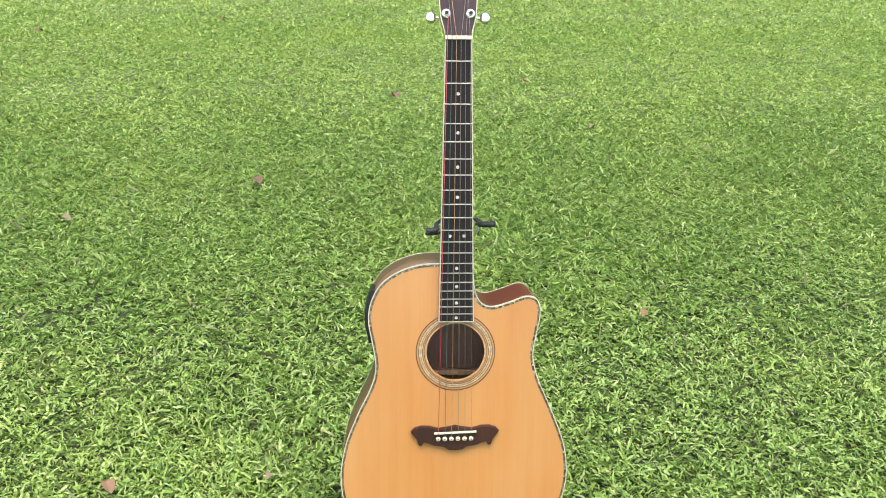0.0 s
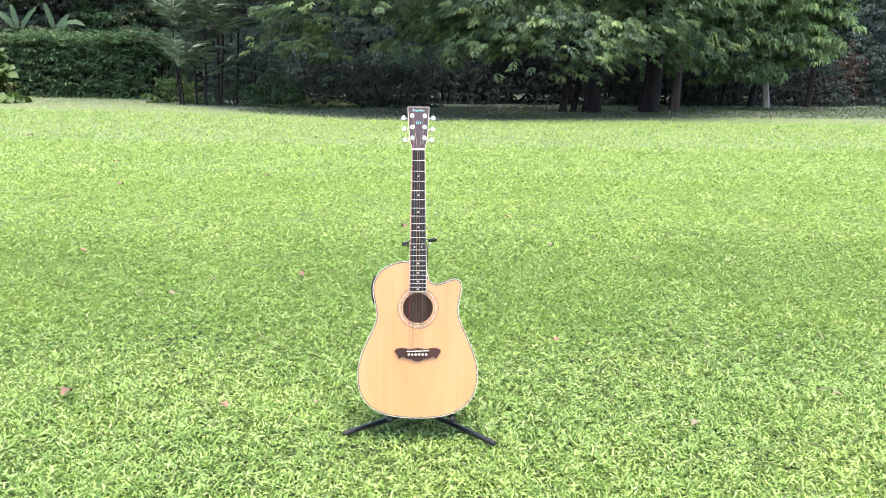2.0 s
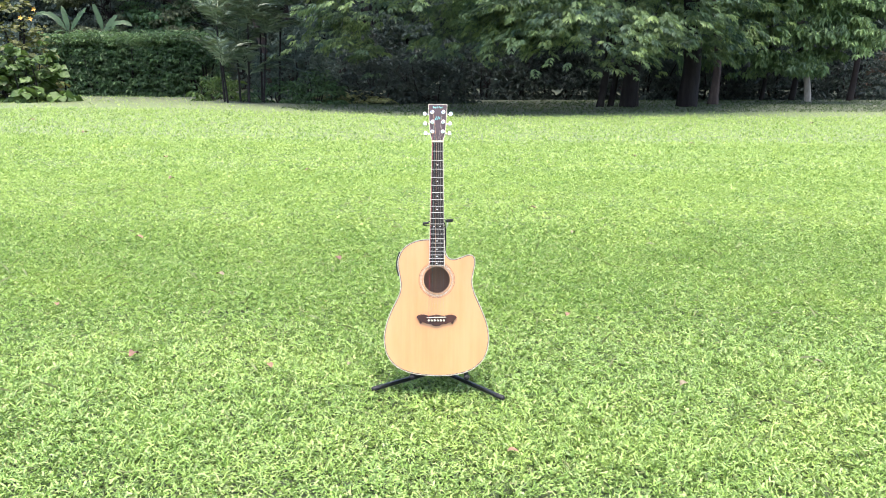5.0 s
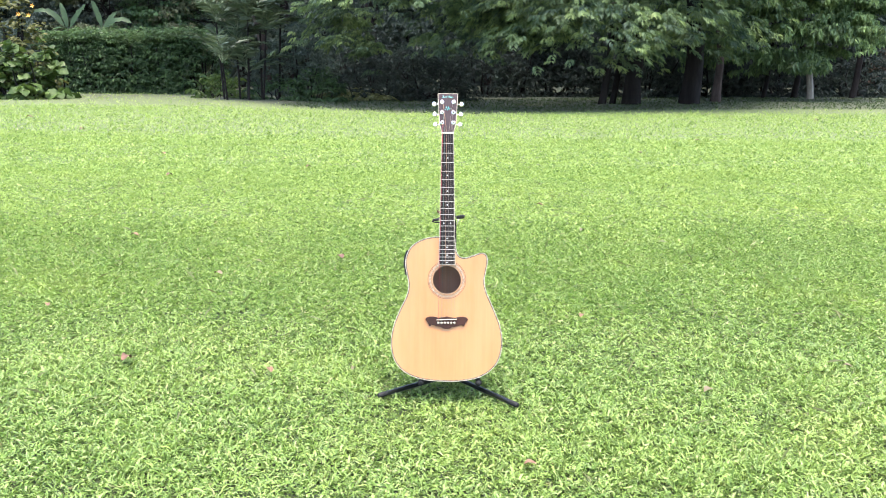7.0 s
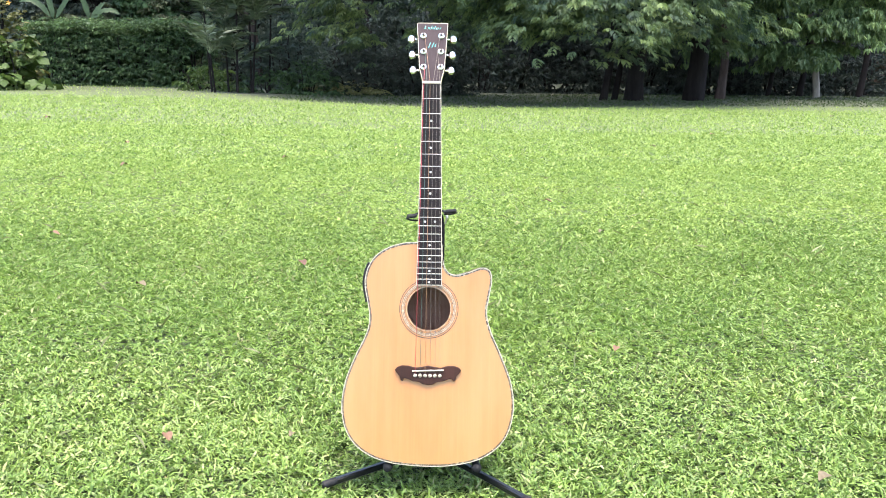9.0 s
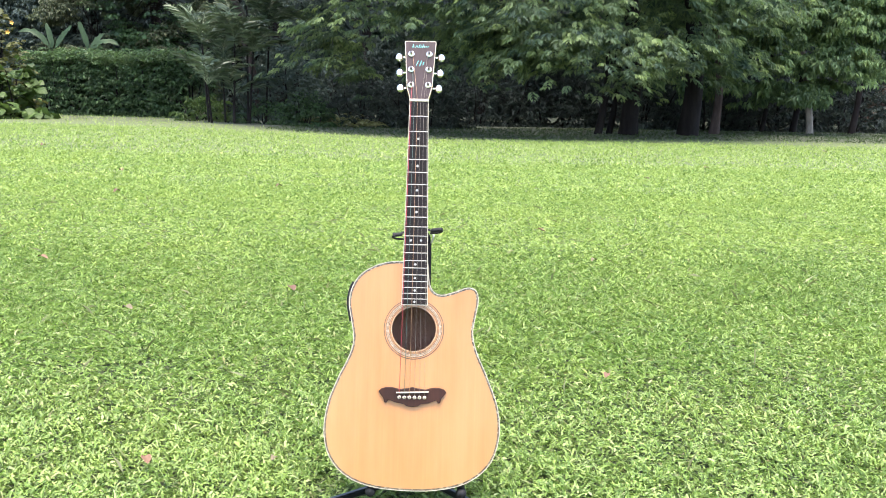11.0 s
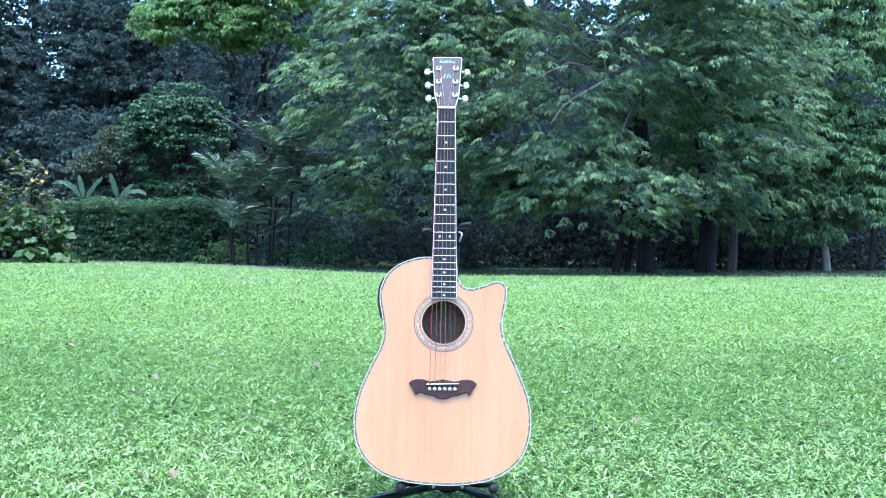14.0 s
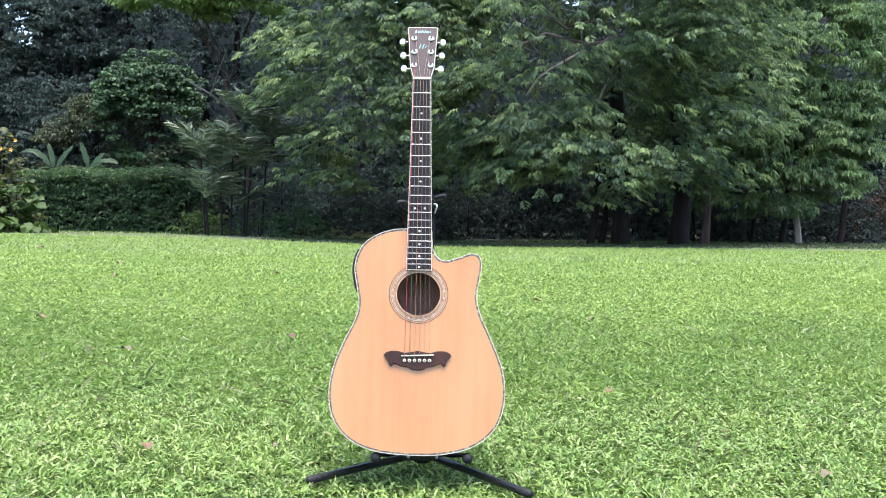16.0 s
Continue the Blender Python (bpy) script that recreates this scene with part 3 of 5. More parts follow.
for p, q in zip(rows, rows[1:]):
    for k in range(12):
        bm.faces.new((p[k], p[k + 1], q[k + 1], q[k]))
    bm.faces.new((p[-1], p[0], q[0], q[-1]))
bm.faces.new(rows[0])
bm.faces.new(rows[-1])
bmesh.ops.recalc_face_normals(bm, faces=bm.faces)
part("neck", bm, M_NECK, guitar, "reddish-brown wooden neck", True)


def board_half(v):
    return 0.0213 + (0.6455 - v) / 0.455 * 0.0077


FB0, FB1 = 0.1905, 0.6455
fingerboard = part("fingerboard", plate([(-board_half(FB0) + 0.0016, FB0 + 0.0014), (board_half(FB0) - 0.0016, FB0 + 0.0014), (board_half(FB1) - 0.0016, FB1), (-board_half(FB1) + 0.0016, FB1)], 0.0012, 0.0078), M_FINGERBOARD, guitar, "near-black wooden fingerboard")
bm = plate([(-board_half(FB0), FB0), (-board_half(FB0) + 0.0016, FB0), (-board_half(FB1) + 0.0016, FB1), (-board_half(FB1), FB1)], 0.0012, 0.0080)
part("edge_strip", bm, M_WHITE, fingerboard, "cream edge strip")
bm = plate([(board_half(FB0) - 0.0016, FB0), (board_half(FB0), FB0), (board_half(FB1), FB1), (board_half(FB1) - 0.0016, FB1)], 0.0012, 0.0080)
part("edge_strip", bm, M_WHITE, fingerboard, "cream edge strip")
part("edge_strip", box(-board_half(FB0) + 0.0016, board_half(FB0) - 0.0016, FB0 - 0.0002, FB0 + 0.0014, 0.0012, 0.0080), M_WHITE, fingerboard, "cream edge strip")
for k in range(1, 21):
    v = SCALE * 2 ** (-k / 12)
    hw = board_half(v) - 0.0004
    part("fret", box(-hw, hw, v - 0.0009, v + 0.0009, 0.0074, 0.0088, 0.0004), M_FRET, fingerboard)
for k in (3, 5, 7, 9, 12, 15, 17, 19, 21):
    v = SCALE * (2 ** (-k / 12) + 2 ** (-(k - 1) / 12)) / 2 if k != 21 else 0.1978
    for u in (-0.0115, 0.0115) if k == 12 else (0.0,):
        part("dot_inlay", lathe([(0.0001, 0.0), (0.0027, 0.0), (0.0027, 0.00035), (0.0001, 0.00035)], (u, v, 0.0077), "w", 14), M_PEARL, fingerboard, "round pearl dot")
part("nut", box(-0.0216, 0.0216, 0.6448, 0.6505, 0.001, 0.0105, 0.0008), M_IVORY, guitar, "ivory-white string nut")

# headstock, leaning back from the nut
HEAD_LEAN = 11.0


def hl(s, w=0.0):
    """Along the headstock from the nut, and out of its face: v and w."""
    a = radians(HEAD_LEAN)
    return SCALE + s * math.cos(a) + w * math.sin(a), 0.0035 - s * math.sin(a) + w * math.cos(a)


def lean(bm):
    """Turn a piece built as v = SCALE + s about the nut into the headstock's plane."""
    for vert in bm.verts:
        v, w = hl(vert.co.z - BASE_V - SCALE, -vert.co.y)
        vert.co = gl(vert.co.x, v, w)
    return bm


HEAD = [(-0.0215, 0.0), (-0.0222, 0.008), (-0.0262, 0.022), (-0.0290, 0.034), (-0.0358, 0.134), (-0.0345, 0.1362), (0.0345, 0.1362), (0.0358, 0.134), (0.0290, 0.034), (0.0262, 0.022), (0.0222, 0.008), (0.0215, 0.0)]
HEAD = np.array(HEAD)[::-1] * (1, 1.08) + (0, SCALE)
headstock = part("headstock", lean(plate(HEAD, -0.0150, -0.0014)), M_NECK, guitar, "flared headstock faced in brown rosewood tinted purple as sky reflection")
part("face_veneer", lean(plate(inset2(HEAD, 0.0014), -0.0014, 0.0)), M_HEADFACE, headstock, "brown rosewood veneer with the sky's purple reflection in its colour")
part("head_binding", lean(band(HEAD, inset2(HEAD, 0.0014), -0.0030, 0.0003)), M_WHITE, headstock, "cream edge binding")
POSTS = [(sx, s) for sx in (-1, 1) for s in (0.0383, 0.0761, 0.1147)]
for sx, s in POSTS:
    u = sx * (0.0192 + 0.0012 * (s - 0.0383) / 0.076)
    tuner = part("tuner", lean(lathe([(0.0002, 0.0), (0.0076, 0.0), (0.0076, 0.0012), (0.0052, 0.0024), (0.0032, 0.0024), (0.0032, 0.0075), (0.0026, 0.0082), (0.0002, 0.0082)], (u, SCALE + s, 0.0002), "w", 18)), M_CHROME, headstock, "chrome tuning post", True)
    # black disc for the string hole, widened as the post's dark reflection
    part("post_dark_disc", lean(lathe([(0.0001, 0), (0.0030, 0), (0.0030, 0.0014), (0.0001, 0.0014)], (u + 0.0002, SCALE + s - 0.0004, 0.0072), "w", 10)), M_BLACKPLASTIC, tuner)
    edge_u = 0.0290 + (s - 0.0367) * 0.063
    part("shaft", lean(lathe([(0.0014, sx * (edge_u - 0.006)), (0.0017, sx * (edge_u + 0.003)), (0.0017, sx * (edge_u + 0.007))], (0.0, SCALE + s - 0.004, -0.010), "u", 10)), M_CHROME, tuner, "", True)
    bm = lathe([(0.0004, 0.0), (0.0054, 0.0007), (0.0086, 0.0038), (0.0099, 0.0080), (0.0090, 0.0122), (0.0052, 0.0152), (0.0004, 0.0160)], (0.0, SCALE + s - 0.004, -0.010), "u", 18)
    for vert in bm.verts:
        vert.co.y = -(-0.010 + (-vert.co.y + 0.010) * 0.5)
        vert.co.x = sx * (edge_u + 0.006 + vert.co.x)
    part("button", lean(bm), M_CHROME, tuner, "rounded chrome tuning button", True)
# maker's inlay as plain slanted strokes and three more below them
for u, h, lean_u in ((-0.0185, 0.0085, 0.0030), (-0.0150, 0.0060, -0.0012), (-0.0115, 0.0050, 0.0022), (-0.0080, 0.0050, 0.0020), (-0.0040, 0.0085, 0.0030), (0.0000, 0.0050, 0.0018), (0.0040, 0.0085, 0.0030), (0.0080, 0.0050, 0.0020), (0.0120, 0.0042, 0.0018), (0.0165, 0.0042, 0.0018)):
    part("inlay_stroke", lean(plate([(u - 0.0006, SCALE + 0.1310), (u + 0.0006, SCALE + 0.1310), (u + 0.0006 + lean_u, SCALE + 0.1310 + h), (u - 0.0006 + lean_u, SCALE + 0.1310 + h)], 0.0001, 0.0004)), M_TEAL, headstock, "teal shell stroke")
for a, b in (((-0.0085, 0.086), (-0.0040, 0.098)), ((-0.0010, 0.086), (0.0035, 0.098)), ((0.0060, 0.0875), (0.0085, 0.0950))):
    d = unit(np.subtract(b, a)) * 0.0007
    q = np.array((-d[1], d[0]))
    part("inlay_stroke", lean(plate([np.add(p, (0, SCALE)) for p in (a - q, a + q, b + q, b - q)][::-1], 0.0001, 0.0004)), M_TEAL, headstock)

# bridge
half = [(0.0, -0.0325), (0.012, -0.031), (0.019, -0.0262), (0.036, -0.0235), (0.045, -0.0195), (0.0525, -0.0175), (0.0565, -0.0240), (0.0610, -0.0225), (0.0640, -0.0130), (0.0700, -0.0055),
        (0.0745, 0.0008), (0.0690, 0.0070), (0.0580, 0.0105), (0.0440, 0.0102), (0.0280, 0.0058), (0.0120, 0.0080)]
half = np.array(half)
line = np.concatenate([half, [(0.0, 0.0108)], (half[1:] * (-1, 1))[::-1]])
bridge = part("bridge", plate(line, 0.0, 0.0068, None, 0.0016), M_ROSEWOOD, guitar, "dark rosewood bridge with batwing ends")
bm = box(-0.0355, 0.0355, -0.0013, 0.0013, 0.006, 0.0112, 0.0006)
for vert in bm.verts:
    vert.co.z += 0.035 * vert.co.x
part("saddle", bm, M_IVORY, bridge, "slanted ivory-white saddle")
for k in range(6):
    u = -0.0286 + k * 0.01108
    pin = part("bridge_pin", lathe([(0.0002, 0.0), (0.0036, 0.0), (0.0040, 0.0016), (0.0032, 0.0034), (0.0014, 0.0042), (0.0002, 0.0042)], (u, -0.0112, 0.0066), "w", 14), M_IVORY, bridge, "white domed bridge pin", True)
    part("pin_dot", lathe([(0.0001, 0), (0.0012, 0), (0.0012, 0.0004), (0.0001, 0.0004)], (u, -0.0112, 0.0107), "w", 8), M_BLACKPLASTIC, pin)
# strings: pin, saddle, nut, tuning post
STRINGS = [M_STR_RED, M_STR_GREEN, M_STR_COPPER, M_STR_STEEL, M_STR_STEEL, M_STR_STEEL]
for k in range(6):
    u0, u1 = -0.0286 + k * 0.01108, -0.0178 + k * 0.00712
    sx, s = ((-1, 0.0383), (-1, 0.0761), (-1, 0.1147), (1, 0.1147), (1, 0.0761), (1, 0.0383))[k]
    pv, pw = hl(s, 0.006)
    pts = [(u0, -0.010, 0.0085), (u0 * 1.0, 0.0005, 0.0131), (u1, SCALE, 0.0108), (sx * (0.0192 + 0.0012 * (s - 0.0383) / 0.076) - sx * 0.003, pv, pw)]
    r = (0.00052, 0.00046, 0.00042, 0.00036, 0.0003, 0.00026)[k]
    part("string", bm_tube([gl(*p) for p in pts], [r] * 4, 6), STRINGS[k], guitar, ("bright red string", "green string", "copper-coloured string", "", "", "")[k], True)
# preamp on the upper side
k0 = [k for k in range(len(OUTLINE)) if OUTLINE[k][0] < -0.10 and 0.146 < OUTLINE[k][1] < 0.240]
bm = bmesh.new()
rows = []
for off, w in ((0.0, -0.008), (0.0056, -0.010), (0.0062, -0.014), (0.0062, -0.064), (0.0056, -0.068), (0.0, -0.070)):
    ln = inset2(OUTLINE, -off)
    rows.append([bm.verts.new(gl(*ln[k], w)) for k in k0])
for p, q in zip(rows, rows[1:]):
    for k in range(len(k0) - 1):
        bm.faces.new((p[k], p[k + 1], q[k + 1], q[k]))
for e in (0, -1):
    bm.faces.new([r[e] for r in rows])
bmesh.ops.recalc_face_normals(bm, faces=bm.faces)
part("preamp_panel", bm, M_BLACKPLASTIC, guitar, "black plastic control panel on the side")

# ---- the stand ----
stand = thing("guitar_stand", (0.012, 0.14, 0.0), (0, 0, 0), "black tubular folding guitar stand standing in the grass", "guitar stand")


def st(x, y, z):
    return (x - 0.012, y - 0.14, z)


def beam(path, half_w, half_h):
    """A flat-sided tube with softened edges along a straight path."""
    path = [Vector(p) for p in path]
    way = (path[-1] - path[0]).normalized()
    across = way.cross(Vector((0, 0, 1))).normalized()
    up = across.cross(way)
    ring8 = [(1, 0.55), (0.55, 1), (-0.55, 1), (-1, 0.55), (-1, -0.55), (-0.55, -1), (0.55, -1), (1, -0.55)]
    bm = bmesh.new()
    rows = [[bm.verts.new(p + across * (a * half_w) + up * (b * half_h)) for a, b in ring8] for p in path]
    for p, q in zip(rows, rows[1:]):
        for k in range(8):
            bm.faces.new((p[k], p[(k + 1) % 8], q[(k + 1) % 8], q[k]))
    bm.faces.new(rows[0])
    bm.faces.new(rows[-1])
    bmesh.ops.recalc_face_normals(bm, faces=bm.faces)
    return bm


def leg_of(foot):
    foot = np.array(foot)
    hub = np.array((0.012, 0.14, 0.035))
    a = hub + (foot - hub) * 0.07
    leg = part("leg", beam([st(*a), st(*(a + (foot - a) * 0.9))], 0.0072, 0.0078), M_LEG, stand, "black steel leg with a flat top")
    tip = [a + (foot - a) * q for q in (0.87, 0.89, 0.985, 1.0)]
    part("rubber_foot", bm_tube([st(*p) for p in tip], [0.0082, 0.0092, 0.0092, 0.007], 14), M_RUBBER, leg, "black rubber foot", True)


for foot in ((-0.240, -0.010, 0.012), (0.246, -0.090, 0.012), (0.015, 0.43, 0.012)):
    leg_of(foot)
part("hub", bm_tube([st(0.012, 0.14, z) for z in (0.014, 0.017, 0.056, 0.060)], [0.017, 0.021, 0.021, 0.017], 18), M_BLACKPLASTIC, stand, "black plastic hub", True)
bracket = part("hub_bar", beam([st(-0.034, 0.104, 0.037), st(0.060, 0.104, 0.037)], 0.010, 0.009), M_LEG, stand, "flat black bracket between the legs")
for x in (-0.020, 0.046):
    part("rivet", bm_tube([st(x, 0.0950, 0.037), st(x, 0.0925, 0.037), st(x, 0.0915, 0.037)], [0.0042, 0.0038, 0.0022], 12), M_BRONZE, bracket, "small steel rivet", True)
part("pole", bm_tube([st(0.0278, 0.14, 0.045), st(0.0274, 0.172, 0.31), st(0.0270, 0.204, 0.588)], [0.0080, 0.0075, 0.0072], 14), M_POLE, stand, "straight black steel pole", True)
part("collar", bm_tube([st(0.0275, 0.1692, 0.285), st(0.0274, 0.1722, 0.310)], [0.0135, 0.0135], 14), M_BLACKPLASTIC, stand, "black clamp collar", True)
for x0, x1 in ((0.0, -0.088), (0.024, 0.112)):
    arm = part("cradle_arm", bm_tube(curve3([st(x0, 0.140, 0.062), st((x0 + x1) / 2, 0.125, 0.036), st(x1, 0.085, 0.046), st(x1, 0.02, 0.0605), st(x1, -0.032, 0.073)], 6), [0.0055] * 25, 10), M_BLACKMETAL, stand, "bent cradle arm", True)
    part("foam_sleeve", bm_tube(curve3([st(x1, 0.05, 0.0530), st(x1, 0.0, 0.0645), st(x1, -0.042, 0.0735)], 4), [0.0090] * 6 + [0.0104, 0.0116, 0.0096], 14), M_RUBBER, arm, "black foam sleeve with a rounded end", True)
# neck rest: two padded fingers and a rubber strap loop
line = curve3([st(-0.0505, 0.070, 0.6270), st(-0.042, 0.070, 0.6275), st(-0.0330, 0.076, 0.628), st(-0.0305, 0.108, 0.626), st(0.002, 0.130, 0.634), st(0.032, 0.110, 0.632), st(0.0350, 0.074, 0.638), st(0.044, 0.064, 0.6405), st(0.0575, 0.058, 0.643)], 3)
bm = bm_tube(line, [0.0062] * 6 + [0.0046] + [0.0032] * 11 + [0.0046] + [0.0062] * 6, 12)
for vert in bm.verts:
    mid_z = float(np.interp(vert.co.x, line[:, 0], line[:, 2]))
    vert.co.z = mid_z + (vert.co.z - mid_z) * 0.75
rest = part("neck_rest", bm, M_RUBBER, stand, "black padded neck rest", True)
part("yoke", bm_tube(curve3([st(0.0270, 0.204, 0.584), st(0.024, 0.200, 0.604), st(0.014, 0.172, 0.620), st(0.004, 0.134, 0.632)], 5), [0.0062] * 16, 10), M_POLE, stand, "bent arm up to the neck rest", True)
for sx, x, z in ((-1, -0.045, 0.626), (1, 0.052, 0.641)):
    part("strap", bm_tube(curve3([st(x, 0.064, z), st(x + sx * 0.006, 0.067, z - 0.003), st(x - sx * 0.002, 0.080, z - 0.009), st(x - sx * 0.020, 0.098, z - 0.0135)], 6), [0.0021] * 19, 8), M_RUBBER, rest, "thin black rubber strap loop", True)
clasp = part("clasp", bm_tube(curve3([st(0.033, 0.128, 0.624), st(0.039, 0.117, 0.620), st(0.034, 0.115, 0.602)], 5), [0.0026, 0.0028, 0.0025, 0.0021, 0.002, 0.0024, 0.0027, 0.0024, 0.002, 0.0018, 0.0014], 10), M_BRONZE, stand, "small grey metal clasp", True)


# ---- the ground ----
def height(x, y):
    """The lawn: level round the guitar, falling away gently towards the trees."""
    x, y = np.asarray(x, float), np.asarray(y, float)
    far = np.clip(y, 0, 45)
    right = np.clip((x + 9) / 9, 0, 1)
    right = right * right * (3 - 2 * right)
    return -(1 - right) * 0.00036 * far**2 - right * 0.0152 * far * (1 - np.exp(-far / 8)) + 0.004 * np.sin(1.7 * x + 0.6) * np.sin(1.3 * y)


# right half follows the edge of the trees' shade, fitted to the camera's view
def lawn_edge(x):
    x = np.asarray(x, float)
    return 20.0 + 0.0885 * np.maximum(0, 1 - x) ** 2 + 0.6 * np.clip(x - 1, 0, 6) + 0.15 * np.maximum(0, x - 7)


gx = np.unique(np.concatenate([np.linspace(-12, 12, 97), np.linspace(-60, 60, 81), np.array([-400, -250, -150, -90, 90, 150, 250, 400.0])]))
gy = np.unique(np.concatenate([np.linspace(-4, 12, 65), np.linspace(-60, 80, 71), np.array([-400, -250, -150, -90, 120, 200, 300, 400.0])]))
X, Y = np.meshgrid(gx, gy)
V = np.stack([X, Y, height(X, Y) - 0.018], -1).reshape(-1, 3)
ny, nx = X.shape
i, j = np.meshgrid(np.arange(ny - 1), np.arange(nx - 1), indexing="ij")
F = np.stack([i * nx + j, i * nx + j + 1, (i + 1) * nx + j + 1, (i + 1) * nx + j], -1).reshape(-1, 4)
tagged(raw_mesh("ground", V, F, M_GROUND, None, "", True), "mown green lawn running into brown leaf litter, both darkened as shade near trees", "lawn", kind="structure")


def field(x, y, size, seed):
    """Smooth random values from 0 to 1 over the plane, with features of that size."""
    table = np.random.default_rng(seed).random((256, 256))
    u, v = x / size + 500.0, y / size + 500.0
    i, j = np.floor(u).astype(int), np.floor(v).astype(int)
    a, b = u - i, v - j
    a, b = a * a * (3 - 2 * a), b * b * (3 - 2 * b)
    q = [table[(i + p) % 256, (j + r) % 256] for p, r in ((0, 0), (1, 0), (0, 1), (1, 1))]
    return (q[0] * (1 - a) + q[1] * a) * (1 - b) + (q[2] * (1 - a) + q[3] * a) * b


def blade_arrays(P, D, L, W, rng, roll=0.6, droop=0.2):
    """Grass blades: parallel-sided, bent, tapering to a point."""
    n = len(P)
    S = unit(np.cross(D, np.tile((0.0, 0.0, 1.0), (n, 1)) + rng.normal(0, roll, (n, 3))))
    U = np.cross(S, D)
    bend = droop * rng.uniform(0.2, 1.8, n)[:, None]
    L, W = L[:, None], W[:, None]
    a = P + D * L * 0.12
    c = P + D * L * 0.62 + U * (0.05 * L)
    V = np.stack([a - S * W * 0.36, a + S * W * 0.36, c + S * W * 0.5, P + D * L - U * (bend * L), c - S * W * 0.5], 1).reshape(-1, 3)
    i = np.arange(n)[:, None] * 5
    return V, np.concatenate([i + (0, 1, 2), i + (0, 2, 4), i + (4, 2, 3)], 0)


def blades(rng, y0, y1, per_m2, length, width, stand_up=0.24, under=False):
    """Broad short grass blades in one strip of the lawn, lying every way; under: the even mat below the tufts."""
    reach = 0.55 * (y1 + 3.2) + 2.0
    n = int(per_m2 * 2 * reach * (y1 - y0))
    x = rng.uniform(-reach, reach, n)
    y = rng.uniform(y0, y1, n)
    fade = np.minimum((y - y0) / (0.18 * (y1 - y0) + 0.25), (y1 - y) / (0.18 * (y1 - y0) + 0.25))
    keep = (rng.random(n) < fade) & (np.abs(x) < 0.55 * (y + 3.2) + 0.2 + rng.exponential(0.3 + 0.02 * y1, n)) & (y < lawn_edge(x) + rng.normal(0, 0.7, n))
    x, y = x[keep], y[keep]
    # tufts: the lawn is thicker, taller and flatter by patches, with small gaps between the clumps
    tuft = field(x, y, 0.45, 1) * 0.6 + field(x, y, 0.17, 2) * 0.4
    clump = field(x, y, max(0.04, 1.5 * length), 3) * 0.6 + field(x, y, max(0.022, 0.7 * length), 4) * 0.4
    clump = np.clip((clump - 0.5) * (1.5 if y0 < 2 else 1.6) + 0.5, 0, 1)
    if not under:
        keep = rng.random(len(x)) < (0.22 if y0 < 2 else 0.28) + 1.05 * clump * (0.6 + 0.6 * tuft)
        x, y, tuft, clump = x[keep], y[keep], tuft[keep], clump[keep]
    n = len(x)
    # neighbours lean somewhat the same way
    a = 12.6 * field(x, y, max(0.04, 1.3 * length), 5) + rng.normal(0, 1.7, n)
    rise = np.clip(rng.normal(stand_up, 0.36, n) + 0.2 * (tuft - 0.5), -0.2, 1.2)
    L = length * (0.45 + 1.15 * rng.random(n) ** 1.4) * (0.75 + 0.5 * tuft)
    W = width * rng.uniform(0.5, 1.3, n)
    thin = rng.random(n) < 0.05
    L, W = np.where(thin, L * 1.4, L), np.where(thin, W * 0.4, W)
    D = np.stack([np.cos(a) * np.cos(rise), np.sin(a) * np.cos(rise), np.sin(rise)], 1)
    z = height(x, y) - 0.018 + rng.uniform(0.0, 0.008, n) + (0.004 if under else min(length, 0.04) * 0.6 * clump)
    P = np.stack([x, y, z], 1)
    return leaf_arrays(P, D, L, W, rng, 0.6, 0.16, 0.10) if under or y0 > 0 else blade_arrays(P, D, L, W, rng)


rng = np.random.default_rng(7)
V, F = join([blades(rng, -1.25, 1.05, 29000, 0.0235, 0.0052, 0.48), blades(rng, 0.5, 3.6, 20000, 0.0225, 0.0072, 0.30), blades(rng, 0.6, 3.8, 4800, 0.028, 0.0100, 0.14, under=True)])
tagged(raw_mesh("grass", V, F, M_GRASS), "short broad-bladed green grass of the mown lawn", "grass", kind="stuff")
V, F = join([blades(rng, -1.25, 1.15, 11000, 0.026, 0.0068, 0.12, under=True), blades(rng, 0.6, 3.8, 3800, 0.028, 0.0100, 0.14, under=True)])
tagged(raw_mesh("grass", V, F, M_THATCH_SHADE), "old grass and thatch between the lawn's blades, darkened as shaded gaps", "grass", kind="stuff")
V, F = join([blades(rng, 2.6, 7.4, 7000, 0.028, 0.0108, 0.28), blades(rng, 5.6, 12.0, 2100, 0.036, 0.0165, 0.40), blades(rng, 9.0, 22.0, 330, 0.046, 0.022, 0.75), blades(rng, 17.0, 40.0, 16, 0.06, 0.026, 0.85)])
tagged(raw_mesh("grass", V, F, M_GRASS_FAR), "distant short grass of the mown lawn", "grass", kind="stuff")
# the lawn to both sides and behind, in larger blades
n = 400000
x, y = rng.uniform(-12, 12, n), rng.uniform(-9, 12, n)
away = np.hypot(x, y)
keep = ((np.abs(x) > 0.53 * np.maximum(y + 3.2, 0) + 0.2 + rng.exponential(0.15, n)) | (y < -1.1)) & (rng.random(n) < np.clip(1.15 - away / 10, 0, 1))
x, y = x[keep], y[keep]
n = len(x)
a, rise = rng.uniform(0, 6.283, n), rng.normal(0.2, 0.3, n)
V, F = leaf_arrays(np.stack([x, y, height(x, y) - 0.016 + rng.uniform(0, 0.014, n)], 1), np.stack([np.cos(a) * np.cos(rise), np.sin(a) * np.cos(rise), np.sin(rise)], 1), rng.uniform(0.035, 0.065, n), 0.018, rng, 0.5, 0.2, 0.05)
